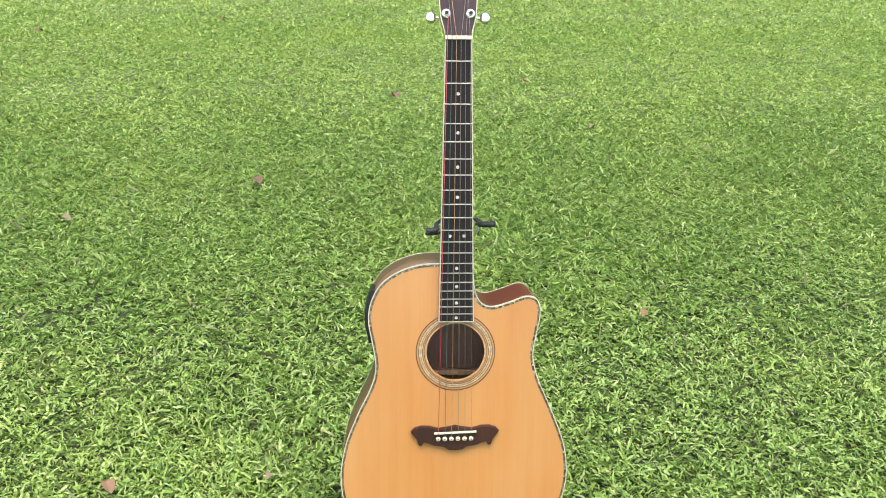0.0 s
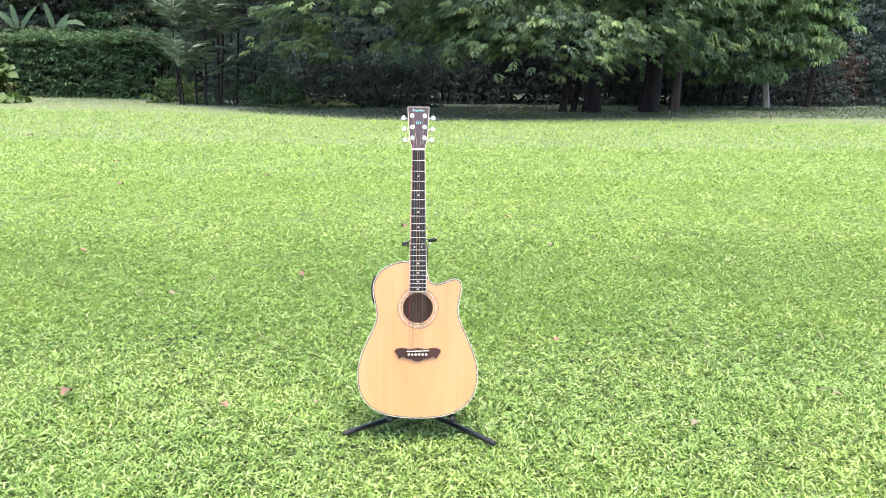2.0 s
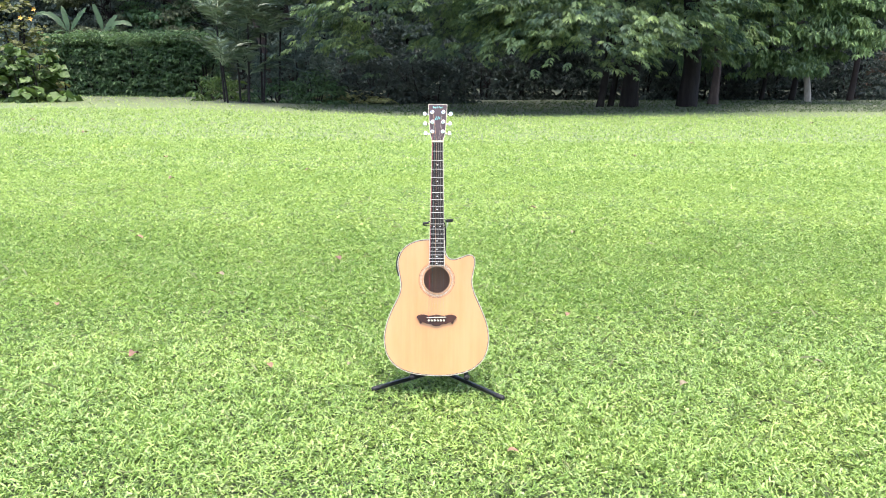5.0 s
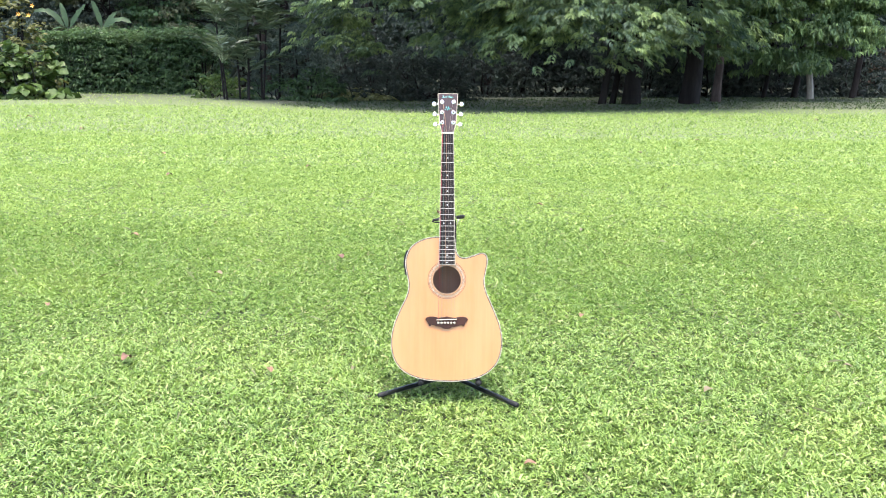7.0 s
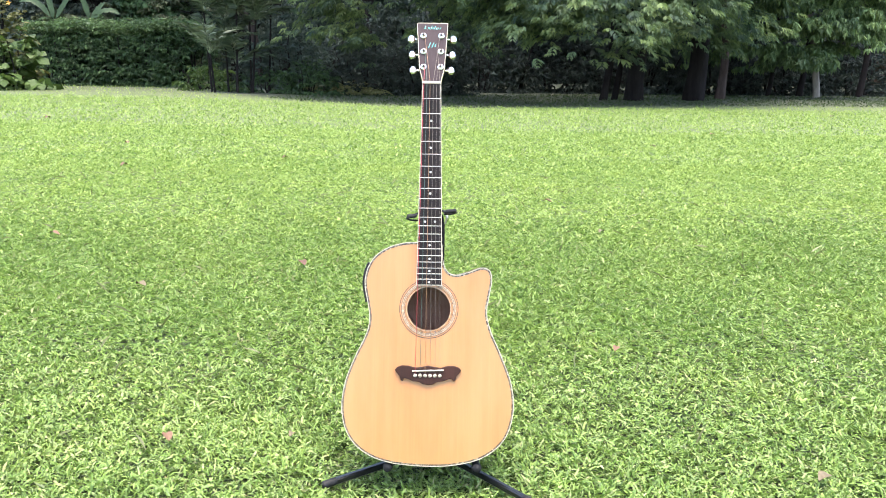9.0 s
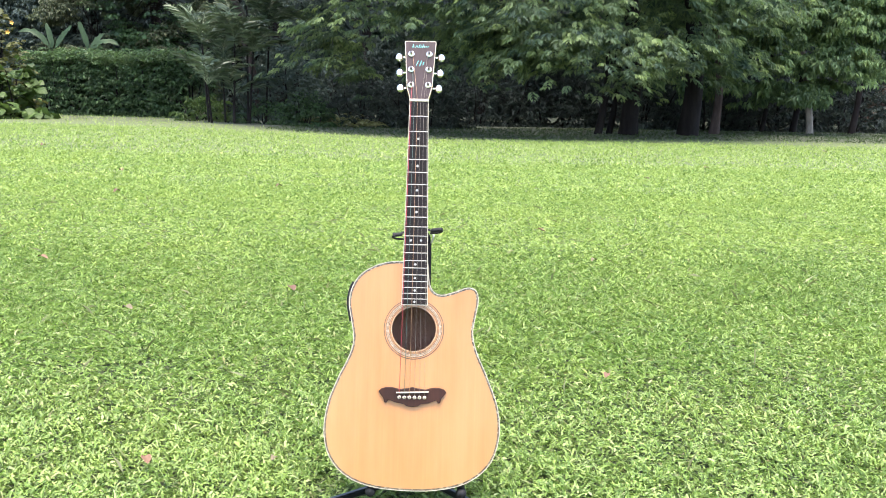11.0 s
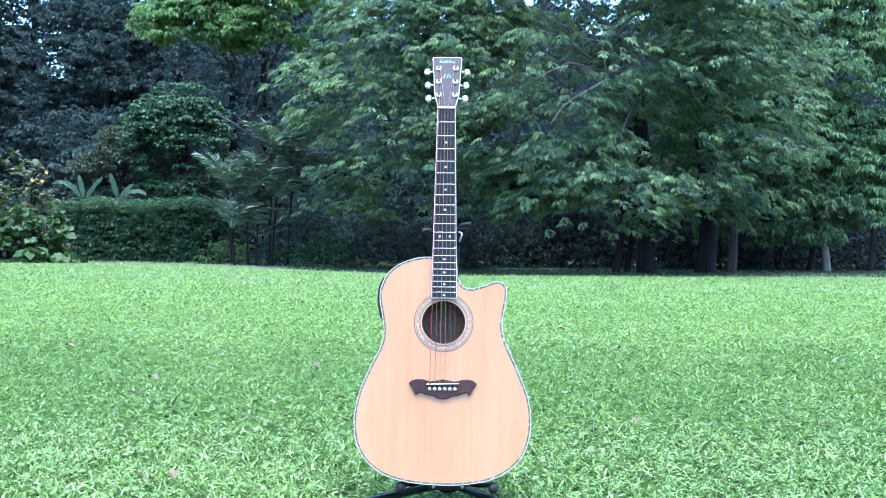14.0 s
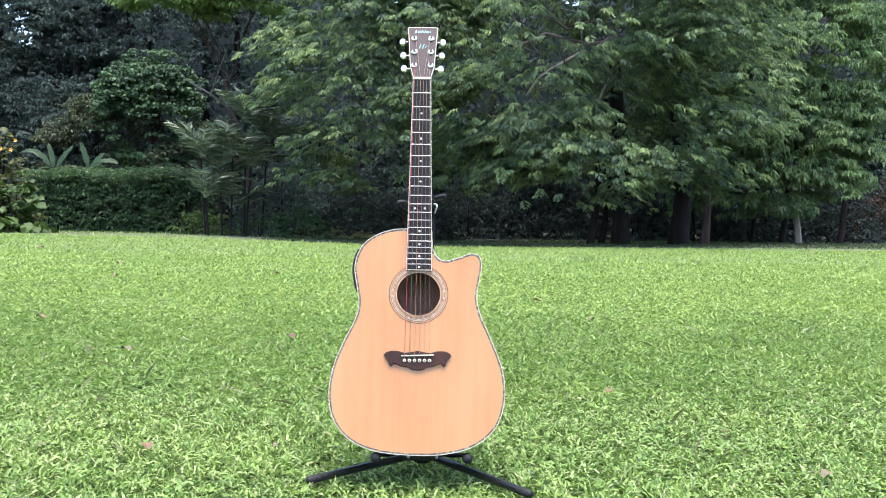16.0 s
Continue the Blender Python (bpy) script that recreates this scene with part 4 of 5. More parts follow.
tagged(raw_mesh("grass", V, F, M_GRASS), "short grass of the mown lawn beside the guitar", "grass", kind="stuff")
# grass beyond the mown lawn, darkened in colour to stand in for tree shade
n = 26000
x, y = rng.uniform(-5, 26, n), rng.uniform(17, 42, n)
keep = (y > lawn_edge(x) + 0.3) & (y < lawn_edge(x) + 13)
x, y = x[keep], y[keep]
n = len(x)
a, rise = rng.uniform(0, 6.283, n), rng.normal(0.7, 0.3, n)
M_GRASS_SHADE = foliage("shade_grass", (0.020, 0.042, 0.012), (0.045, 0.080, 0.024), (0.085, 0.13, 0.045))
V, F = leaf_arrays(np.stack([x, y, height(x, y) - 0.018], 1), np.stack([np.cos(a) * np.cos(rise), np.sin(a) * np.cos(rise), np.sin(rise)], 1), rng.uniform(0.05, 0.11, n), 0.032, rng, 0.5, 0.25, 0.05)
tagged(raw_mesh("shade_grass", V, F, M_GRASS_SHADE), "coarse grass under the trees, its green darkened as shade", "grass", kind="stuff")
# a few long pale stalks standing out of the turf
n = 420
x, y = rng.uniform(-3.2, 3.2, n), rng.uniform(-0.9, 5.5, n)
keep = (np.abs(x) > 0.55) | (y > 0.6)
x, y = x[keep], y[keep]
n = len(x)
a, rise = rng.uniform(0, 6.28, n), rng.uniform(0.15, 1.1, n)
V, F = leaf_arrays(np.stack([x, y, height(x, y) + 0.01], 1), np.stack([np.cos(a) * np.cos(rise), np.sin(a) * np.cos(rise), np.sin(rise)], 1), rng.uniform(0.05, 0.10, n), 0.0013, rng, 0.5, 0.15, 0.0)
M_STALK = foliage("pale_stalk", (0.158, 0.194, 0.065), (0.238, 0.259, 0.108), (0.324, 0.317, 0.173))
tagged(raw_mesh("grass_stalks", V, F, M_STALK), "long pale grass stalks standing out of the lawn", "grass", kind="stuff")


# ---- trees ----
def crown_pads(rng, centre, radii, pads, per_pad, pad_size, front=0.75, low=-0.55, gaps=0.85, lift=0.0):
    """Cluster places and outward ways on pads of leaves layered over an ellipsoid crown."""
    c, r = np.array(centre, float), np.array(radii, float)
    d = []
    while len(d) < pads:
        v = unit(rng.normal(0, 1, 3))
        if noise.noise(Vector(v * r * 0.27 + c * 0.7)) < -0.06 and rng.random() < gaps:
            continue
        if v[2] < low or (v[1] > 0.35 and rng.random() < front):
            continue
        d.append(v)
    d = np.array(d)
    at = c + d * r * rng.uniform(0.72, 1.04, (pads, 1))
    size = pad_size * (0.4 + 1.2 * rng.random(pads) ** 1.6)
    ang, rad = rng.uniform(0, 6.283, (pads, per_pad)), np.sqrt(rng.random((pads, per_pad)))
    off = np.stack([np.cos(ang) * rad, np.sin(ang) * rad, np.zeros_like(rad)], -1)
    off[..., 2] = -0.30 * rad**2 + rng.normal(0, 0.07, rad.shape) + 0.18 * rng.random(rad.shape)
    # pads tip down and outward
    out = unit(d * (1, 1, 0.25))
    off[..., 2] -= 0.25 * (off * out[:, None]).sum(-1)
    P = at[:, None] + off * size[:, None, None]
    O = unit(out[:, None] * 0.8 + off * (0.9, 0.9, 0) + rng.normal(0, 0.15, off.shape) + (0, 0, lift))
    return P.reshape(-1, 3), O.reshape(-1, 3), at


def limb_arrays(rng, root, ends, r0, r1, bend=0.12, arch=0.14):
    got = []
    for e in ends:
        root_, e = np.array(root, float), np.array(e, float)
        k = np.linspace(0, 1, 7)[:, None]
        mid = root_ + (e - root_) * k
        mid[:, 2] += np.sin(k[:, 0] * np.pi) * arch * np.linalg.norm(e - root_)
        mid += rng.normal(0, 1, (7, 3)) * bend * np.sin(k * np.pi)
        got.append(tube_arrays(mid, r0 + (r1 - r0) * k[:, 0] ** 0.7, 6))
    return join(got)


def trunk_arrays(rng, base, top, r0, r1, flare=1.15, lean=0.15, buttress=0):
    base, top = np.array(base, float), np.array(top, float)
    k = np.linspace(0, 1, 14)
    path = base + (top - base) * k[:, None]
    path[:, 0] += lean * np.sin(k * 5)
    rad = (r0 + (r1 - r0) * k) * (1 + (flare - 1) * np.exp(-k * 16))
    V, F = tube_arrays(path, rad, 14)
    ang = np.tile(np.arange(14), 14) * 2 * np.pi / 14
    kk = np.repeat(k, 14)
    ctr = np.repeat(path, 14, 0)
    bulge = 1 + (0.10 + buttress * np.exp(-kk * 9)) * np.sin(ang * 4 + 0.6) + 0.05 * rng.normal(0, 1, len(V))
    return ctr + (V - ctr) * bulge[:, None], F


def tree(base, top, r0, r1, lobes, leaf, bark_mat, label, rng, count=10, length=0.3, width=0.075, zmin=None, limb_every=3, fall=0.55, fan=105, buttress=0.0, twig=None, trees="trees along the lawn", feathered=False):
    """A broadleaf tree: trunk, limbs reaching its pads of leaves, and the crown. lobes: (centre, radii, pads, per_pad, pad_size[, front]).
    feathered: leaves with count pairs of leaflets on a midrib fan metres long."""
    t = thing("tree", base, label=label, category="tree", group=trees)
    b = np.array(base, float)
    V, F = trunk_arrays(rng, b, top, r0, r1, buttress=buttress)
    raw_mesh("trunk", V - b, F, bark_mat, t, "", True)
    crowns, ends = [], []
    for lobe in lobes:
        P, O, at = crown_pads(rng, *lobe)
        if zmin is not None:
            keep = P[:, 2] > zmin(P[:, 0], P[:, 1]) + rng.normal(0, 0.15, len(P))
            P, O = P[keep], O[keep]
        if feathered:
            keep = open_places(P, rng)
            P, O = P[keep], O[keep]
        crowns.append(feathers(P, O, rng, count, fan, length, width, fall) if feathered else spray(P, O, rng, count, length, width, fan, fall, width > 0.6 * length))
        c, rr = np.array(lobe[0], float), np.array(lobe[1], float)
        for e in at[::limb_every]:
            if zmin is None or e[2] > zmin(e[0], e[1]) + 0.4:
                ends.append((np.array(top, float) + (c - np.array(top, float)) * rng.uniform(0.15, 1.0), e))
    limbs = [limb_arrays(rng, top, [np.array(l[0], float) for l in lobes], r1 * 0.5, r1 * 0.14, 0.25, 0.05)]
    limbs += [limb_arrays(rng, s, [e], 0.028, 0.008, 0.22) for s, e in ends]
    V, F = join(limbs)
    raw_mesh("branchwork", V - b, F, twig or bark_mat, t, "bare grey limbs among the leaves", True)
    V, F = join(crowns)
    raw_mesh("crown", V - b, F, leaf, t)
    return t


rng = np.random.default_rng(11)


def skirt(x, y):
    """How low the big tree's leaves hang: nearly to the ground on its left, an arch over the dark hollow."""
    return np.interp(x, [-6, -3.5, -1.0, 0.6, 3.0, 6.0, 9.0, 12.0], [0.45, 0.35, 0.65, 1.25, 0.85, 0.60, 0.35, 0.6]) + 0.05 * np.clip(np.asarray(y) - 21, 0, 8)


# gaps cut in the great tree's leaves to fit the camera's view: centre and radii
RECESSES = [((5.7, 22.0, 3.4), (0.8, 3.2, 0.95)), ((5.1, 22.0, 4.3), (0.6, 3.2, 0.6)), ((1.25, 22.0, 3.6), (0.7, 3.4, 0.5)), ((-2.1, 22.5, 1.75), (1.2, 4.0, 0.36)), ((6.7, 22.5, 2.8), (0.5, 3.5, 0.7)), ((2.95, 22.0, 4.9), (0.7, 3.4, 0.5)), ((-3.5, 23.5, 3.1), (0.9, 3.0, 0.3))]


def open_places(P, rng):
    """Which leaf places lie outside the recesses."""
    out = np.ones(len(P), bool)
    for c, r in RECESSES:
        out &= (((P - c) / r) ** 2).sum(1) > rng.uniform(0.6, 1.25, len(P))
    return out


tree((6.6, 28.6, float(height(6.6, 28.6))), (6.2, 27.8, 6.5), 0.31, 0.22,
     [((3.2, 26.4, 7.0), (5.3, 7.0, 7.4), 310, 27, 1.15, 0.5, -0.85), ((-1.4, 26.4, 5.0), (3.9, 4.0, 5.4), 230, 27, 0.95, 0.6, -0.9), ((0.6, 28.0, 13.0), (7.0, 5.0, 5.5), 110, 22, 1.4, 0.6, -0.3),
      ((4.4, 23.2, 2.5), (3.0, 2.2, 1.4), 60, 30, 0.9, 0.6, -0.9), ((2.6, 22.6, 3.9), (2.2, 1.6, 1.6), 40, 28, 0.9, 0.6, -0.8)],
     M_LEAF_A, M_BARK_DARK_SHADE, "huge spreading tree with drooping feathered leaves over a dark hollow", rng, 5, 0.175, 0.062, skirt, 26, 0.70, 0.28, twig=M_TWIG, feathered=True)
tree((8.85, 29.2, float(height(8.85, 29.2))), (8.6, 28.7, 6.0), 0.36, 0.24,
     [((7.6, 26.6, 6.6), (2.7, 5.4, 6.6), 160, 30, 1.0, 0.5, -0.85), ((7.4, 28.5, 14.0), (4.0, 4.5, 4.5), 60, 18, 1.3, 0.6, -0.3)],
     M_LEAF_A, M_BARK_DARK_SHADE, "broad tree with trunk blackened as shade and layered drooping leaves", rng, 5, 0.175, 0.062, skirt, 26, 0.70, 0.28, twig=M_TWIG, feathered=True)
tree((10.5, 31.5, float(height(10.5, 31.5))), (10.3, 31.5, 5.0), 0.17, 0.11,
     [((10.4, 31.0, 7.0), (2.3, 3.6, 6.0), 120, 30, 0.95, 0.5, -0.85)],
     M_LEAF_A, M_BARK, "tree with a fluted grey trunk and drooping leaves", rng, 5, 0.20, 0.070, lambda x, y: 0.6 + 0 * x, 3, 0.65, 0.32, buttress=0.3, feathered=True)
tree((15.85, 35.5, float(height(15.85, 35.5))), (14.4, 36.0, 7.0), 0.14, 0.11,
     [((13.6, 35.0, 6.6), (5.0, 4.2, 6.4), 300, 36, 0.85, 0.6, -0.9, 0.15), ((13.0, 35.5, 13.0), (4.6, 3.8, 5.5), 110, 40, 0.9, 0.7, -0.3, 0.1), ((14.4, 34.0, 3.7), (3.6, 1.9, 3.1), 110, 36, 0.7, 0.7, -0.95, 0.1)],
     M_LEAF_B, M_BARK_PALE, "tall full tree with small hanging leaves and pale trunk", rng, 7, 0.235, 0.105, lambda x, y: 0.9 - 0.03 * np.abs(x - 13), 4, 1.25, 120, twig=M_TWIG)
fresh = tree((-7.8, 36.0, float(height(-7.8, 36.0))), (-8.6, 35.0, 6.0), 0.20, 0.12,
     [((-10.5, 34.0, 9.6), (2.0, 1.8, 1.8), 60, 36, 0.7, 0.5, -0.7, 0.4), ((-6.6, 33.0, 10.0), (2.5, 2.4, 2.4), 70, 32, 0.8, 0.6, -0.8, 0.5)],
     M_LEAF_D, M_BARK, "tree with fresh light-green leaves on slender limbs", rng, 7, 0.24, 0.105, None, 9, 0.6, 110)

for path, r in ((((-0.1, -0.6, 3.9), (-0.44, -2.2, 5.0), (-1.04, -3.0, 5.6), (-1.7, -3.0, 5.97), (-2.17, -3.0, 6.3)), 0.055), (((-1.08, -3.0, 5.65), (-0.67, -3.0, 6.8), (-0.37, -3.0, 7.65), (-0.45, -3.0, 8.5)), 0.020),
                (((-2.17, -3.0, 6.3), (-2.55, -3.0, 6.85), (-2.7, -3.0, 7.5), (-2.6, -3.0, 8.4)), 0.016)):
    path = curve3(path, 6)
    V, F = tube_arrays(path, np.linspace(r, r * 0.4, len(path)), 8)
    raw_mesh("limb", V, F, M_TWIG, fresh, "bare pale-grey limb", True)

# vine-smothered trees behind the hedge
tree((-15.0, 46.5, -0.5), (-15.2, 46.5, 5.0), 0.3, 0.2,
     [((-15.0, 45.0, 5.7), (2.6, 2.2, 3.4), 330, 20, 0.55, 0.8, -0.95, 0.90)],
     M_LEAF_VINE, M_BARK_DARK_SHADE, "tree smothered in broad-leaved climbing vine", rng, 6, 0.17, 0.130, None, 6, 0.9, 120)
for x, y, zc, rx, rz in ((-18.4, 45.5, 3.4, 2.4, 3.4), (-12.3, 44.5, 2.6, 2.4, 2.8)):
    tree((x, y + 0.8, -0.6), (x + 0.2, y + 0.8, zc), 0.16, 0.1, [((x, y, zc), (rx, 2.0, rz), 80, 34, 0.7, 0.8, -0.9)],
         M_LEAF_OLIVE, M_BARK_DARK_SHADE, "small dark tree with fine olive leaves behind the hedge", rng, 7, 0.19, 0.085, None, 4, 0.8, 115)

# dark forest closing the view; trees nearer than y 44 added to block back light
far_rng = np.random.default_rng(23)
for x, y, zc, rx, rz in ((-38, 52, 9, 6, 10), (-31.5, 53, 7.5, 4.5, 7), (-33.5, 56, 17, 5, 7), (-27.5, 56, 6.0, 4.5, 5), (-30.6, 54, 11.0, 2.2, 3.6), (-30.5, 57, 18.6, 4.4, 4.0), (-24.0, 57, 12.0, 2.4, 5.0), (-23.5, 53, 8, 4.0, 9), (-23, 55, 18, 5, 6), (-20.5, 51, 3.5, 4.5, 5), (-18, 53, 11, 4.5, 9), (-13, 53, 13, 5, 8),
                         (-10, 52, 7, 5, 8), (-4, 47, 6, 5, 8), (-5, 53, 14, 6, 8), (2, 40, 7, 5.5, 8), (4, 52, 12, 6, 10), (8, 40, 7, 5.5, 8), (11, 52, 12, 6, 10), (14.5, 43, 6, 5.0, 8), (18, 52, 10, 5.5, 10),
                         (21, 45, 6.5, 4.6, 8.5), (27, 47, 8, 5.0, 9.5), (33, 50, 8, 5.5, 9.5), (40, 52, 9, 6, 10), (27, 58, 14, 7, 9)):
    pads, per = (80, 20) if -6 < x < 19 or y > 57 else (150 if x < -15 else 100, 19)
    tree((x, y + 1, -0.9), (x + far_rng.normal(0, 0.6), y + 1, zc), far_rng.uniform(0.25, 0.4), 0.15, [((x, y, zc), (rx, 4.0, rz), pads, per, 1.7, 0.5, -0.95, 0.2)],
         M_LEAF_SHADED if y < 44 else M_LEAF_FAR, M_BARK_DARK_SHADE, "tall forest tree, leaves and bark darkened in colour as deep shade", far_rng, 6, 0.27, 0.14, None, 9, 0.7, 110, trees="forest behind the lawn")


# added backdrop sheet, near-black as shade between trees; notch fits the sky gap in view
# it also blocks sky light from behind the hollow
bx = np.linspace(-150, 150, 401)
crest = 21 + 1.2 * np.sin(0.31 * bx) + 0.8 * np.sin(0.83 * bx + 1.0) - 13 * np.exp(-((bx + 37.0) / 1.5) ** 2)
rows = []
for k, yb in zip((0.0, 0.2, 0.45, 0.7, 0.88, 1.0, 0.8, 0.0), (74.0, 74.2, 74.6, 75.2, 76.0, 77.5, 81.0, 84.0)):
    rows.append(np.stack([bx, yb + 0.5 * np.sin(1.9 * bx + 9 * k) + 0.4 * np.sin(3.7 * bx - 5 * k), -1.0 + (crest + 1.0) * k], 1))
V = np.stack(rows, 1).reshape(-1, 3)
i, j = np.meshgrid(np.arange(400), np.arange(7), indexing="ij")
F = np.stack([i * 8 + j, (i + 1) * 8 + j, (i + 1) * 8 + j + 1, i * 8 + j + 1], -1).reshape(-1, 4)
M_BACKDROP = plain("backdrop_dark", (0.005, 0.008, 0.009), (0.016, 0.023, 0.024), 2.2, 0.9, 0.0, 0.6)
M_BACKDROP.node_tree.nodes["Principled BSDF"].inputs["Specular IOR Level"].default_value = 0.05
tagged(raw_mesh("backdrop", V, F, M_BACKDROP, None, "", True), "added near-black backdrop sheet standing in for shaded woods behind the trees", "woods", kind="structure")


# ---- shrubs and plants ----
def shrub(name, base, radii, rng, leaf, label, category, clusters, count, length, width, stems=7, fall=0.4, stem_mat=M_BARK_DARK_SHADE, shape=2.0, group=""):
    """A bush: a few stems and a mass of leaves filling a rounded block."""
    b = np.array(base, float)
    s = thing(name, base, label=label, category=category, group=group)
    d = unit(rng.normal(0, 1, (clusters, 3)))
    d[:, 2] = np.abs(d[:, 2]) * 0.999
    k = (np.abs(d) ** shape).sum(1, keepdims=True) ** (-1 / shape)
    P = d * k * rng.uniform(0.72, 1.06, (clusters, 1)) * radii
    P[:, 2] = P[:, 2] - 0.0 + rng.uniform(-0.35, 0.0, clusters) * radii[2]
    P[:, 2] = np.maximum(P[:, 2], 0.06)
    V, F = spray(P, unit(d + (0, 0, 0.1)), rng, count, length, width, 130, fall, width > 0.6 * length)
    raw_mesh("foliage", V, F, leaf, s)
    for _ in range(stems):
        e = np.array((rng.normal(0, 0.5) * radii[0], rng.normal(0, 0.4) * radii[1], radii[2] * rng.uniform(0.5, 0.9)))
        r = np.array((e[0] * 0.6 + rng.normal(0, 0.08), e[1] * 0.5, -0.05))
        V, F = tube_arrays(np.linspace(r, e, 5) + rng.normal(0, 0.05, (5, 3)), np.linspace(0.03, 0.01, 5) * max(1, radii[2] / 1.5), 6)
        raw_mesh("stem", V, F, stem_mat, s, "", True)
    return s


def on(x, y):
    return (x, y, float(height(x, y)))


rng = np.random.default_rng(31)
for k, x in enumerate((-17.2, -15.6, -14.0, -12.4, -11.1)):
    h = shrub("hedge", on(x, 38.0 - 0.35 * k), (1.25, 0.9, 2.70 + 0.12 * math.sin(2.3 * k)), rng, M_LEAF_HEDGE, "clipped dark-green hedge bush with lit fresh tips on top", "hedge", 1000, 7, 0.19, 0.072, 9, 0.65, shape=5.0, group="hedge at the end of the lawn")
    m = 240
    P = np.stack([rng.uniform(-1.2, 1.2, m), rng.uniform(-0.95, 0.6, m), 2.26 + rng.uniform(0.0, 0.42, m) + 0.12 * math.sin(2.3 * k)], 1)
    V, F = spray(P, unit(np.stack([rng.normal(0, 1, m), rng.normal(-0.4, 1, m), np.full(m, 1.6)], 1)), rng, 6, 0.18, 0.065, 130, 0.35)
    raw_mesh("lit_new_growth", V, F, M_LEAF_LIT_SHOOT, h, "fresh shoots on top, lightened as if lit from above")
# broad round-leaved shrub and the yellowing tree behind it
shrub("shrub", on(-14.3, 27.0), (1.15, 0.9, 2.0), rng, M_LEAF_ROUND, "shrub with large round light-green leaves at the lawn's edge", "shrub", 95, 6, 0.34, 0.27, 5, 0.35)
shrub("shrub", on(-15.6, 27.4), (1.5, 1.0, 1.9), rng, M_LEAF_ROUND, "low shrub with round light-green leaves", "shrub", 110, 6, 0.30, 0.24, 5, 0.35)
yellow = shrub("small_tree", on(-15.3, 28.4), (1.5, 1.1, 3.9), rng, M_LEAF_YELLOW, "small tree with yellowing leaves and orange blossoms", "tree", 300, 6, 0.22, 0.15, 5, 0.35)
for k in range(3):
    p = (rng.uniform(0.7, 1.35), -rng.uniform(0.9, 1.05), rng.uniform(1.9, 3.2))
    bm = bmesh.new()
    for q in range(5):
        a = q * 1.2566
        vs = [bm.verts.new((p[0] + r * math.cos(a + o), p[1] - 0.05 + h, p[2] + r * math.sin(a + o))) for r, o, h in ((0.0, 0, 0.03), (0.05, -0.5, 0.0), (0.085, 0, -0.02), (0.05, 0.5, 0.0))]
        bm.faces.new(vs)
    part("blossom", bm, M_FLOWER, yellow, "orange-yellow blossom")

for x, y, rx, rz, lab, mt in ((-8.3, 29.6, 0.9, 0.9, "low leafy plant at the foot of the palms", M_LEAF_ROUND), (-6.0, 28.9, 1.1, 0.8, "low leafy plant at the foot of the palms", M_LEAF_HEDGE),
                              (-4.6, 28.6, 0.9, 1.2, "dark leafy undergrowth bush", M_LEAF_HEDGE), (-2.9, 31.0, 1.5, 1.9, "leafy undergrowth bush, leaves darkened in colour as shade", M_LEAF_SHADED),
                              (-0.6, 32.0, 1.6, 2.1, "leafy undergrowth bush, leaves darkened in colour as shade", M_LEAF_SHADED), (2.0, 38.0, 2.2, 2.6, "undergrowth bush under the trees, leaves coloured dark as shade", M_LEAF_SHADED),
                              (5.5, 39.0, 2.4, 2.8, "undergrowth bush under the trees, leaves coloured dark as shade", M_LEAF_SHADED), (9.0, 39.0, 2.4, 2.6, "undergrowth bush under the trees, leaves coloured dark as shade", M_LEAF_SHADED),
                              (12.5, 40.0, 2.4, 2.8, "undergrowth bush under the trees, leaves coloured dark as shade", M_LEAF_SHADED), (16.5, 41.0, 2.6, 3.0, "undergrowth bush under the trees, leaves coloured dark as shade", M_LEAF_SHADED),
                              (20.0, 41.0, 2.2, 3.4, "undergrowth bush under the trees, leaves coloured dark as shade", M_LEAF_SHADED), (-6.5, 36.0, 2.0, 3.2, "undergrowth bush under the trees, leaves coloured dark as shade", M_LEAF_FAR), (-3.2, 39.0, 2.4, 3.0, "undergrowth bush under the trees, leaves coloured dark as shade", M_LEAF_SHADED),
                              (23.0, 43.0, 1.2, 3.2, "bush with reddish withered leaves", M_LEAF_RED), (25.5, 42.0, 2.4, 3.6, "undergrowth bush under the trees, leaves coloured dark as shade", M_LEAF_FAR), (-21.0, 40.0, 2.6, 3.2, "undergrowth bush under the trees, leaves coloured dark as shade", M_LEAF_FAR)):
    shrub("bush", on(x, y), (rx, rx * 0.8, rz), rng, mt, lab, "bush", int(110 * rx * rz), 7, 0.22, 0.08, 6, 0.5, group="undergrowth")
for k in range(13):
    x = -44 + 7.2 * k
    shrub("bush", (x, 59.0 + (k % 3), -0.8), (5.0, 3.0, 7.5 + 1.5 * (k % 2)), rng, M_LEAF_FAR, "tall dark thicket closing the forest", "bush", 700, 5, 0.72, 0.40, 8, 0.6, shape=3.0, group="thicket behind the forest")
shrub("brush_pile", on(-3.7, 30.0), (1.5, 0.8, 0.27), rng, M_DRY, "low pile of dry brown and green cuttings", "brush pile", 150, 7, 0.22, 0.05, 6, 0.2)


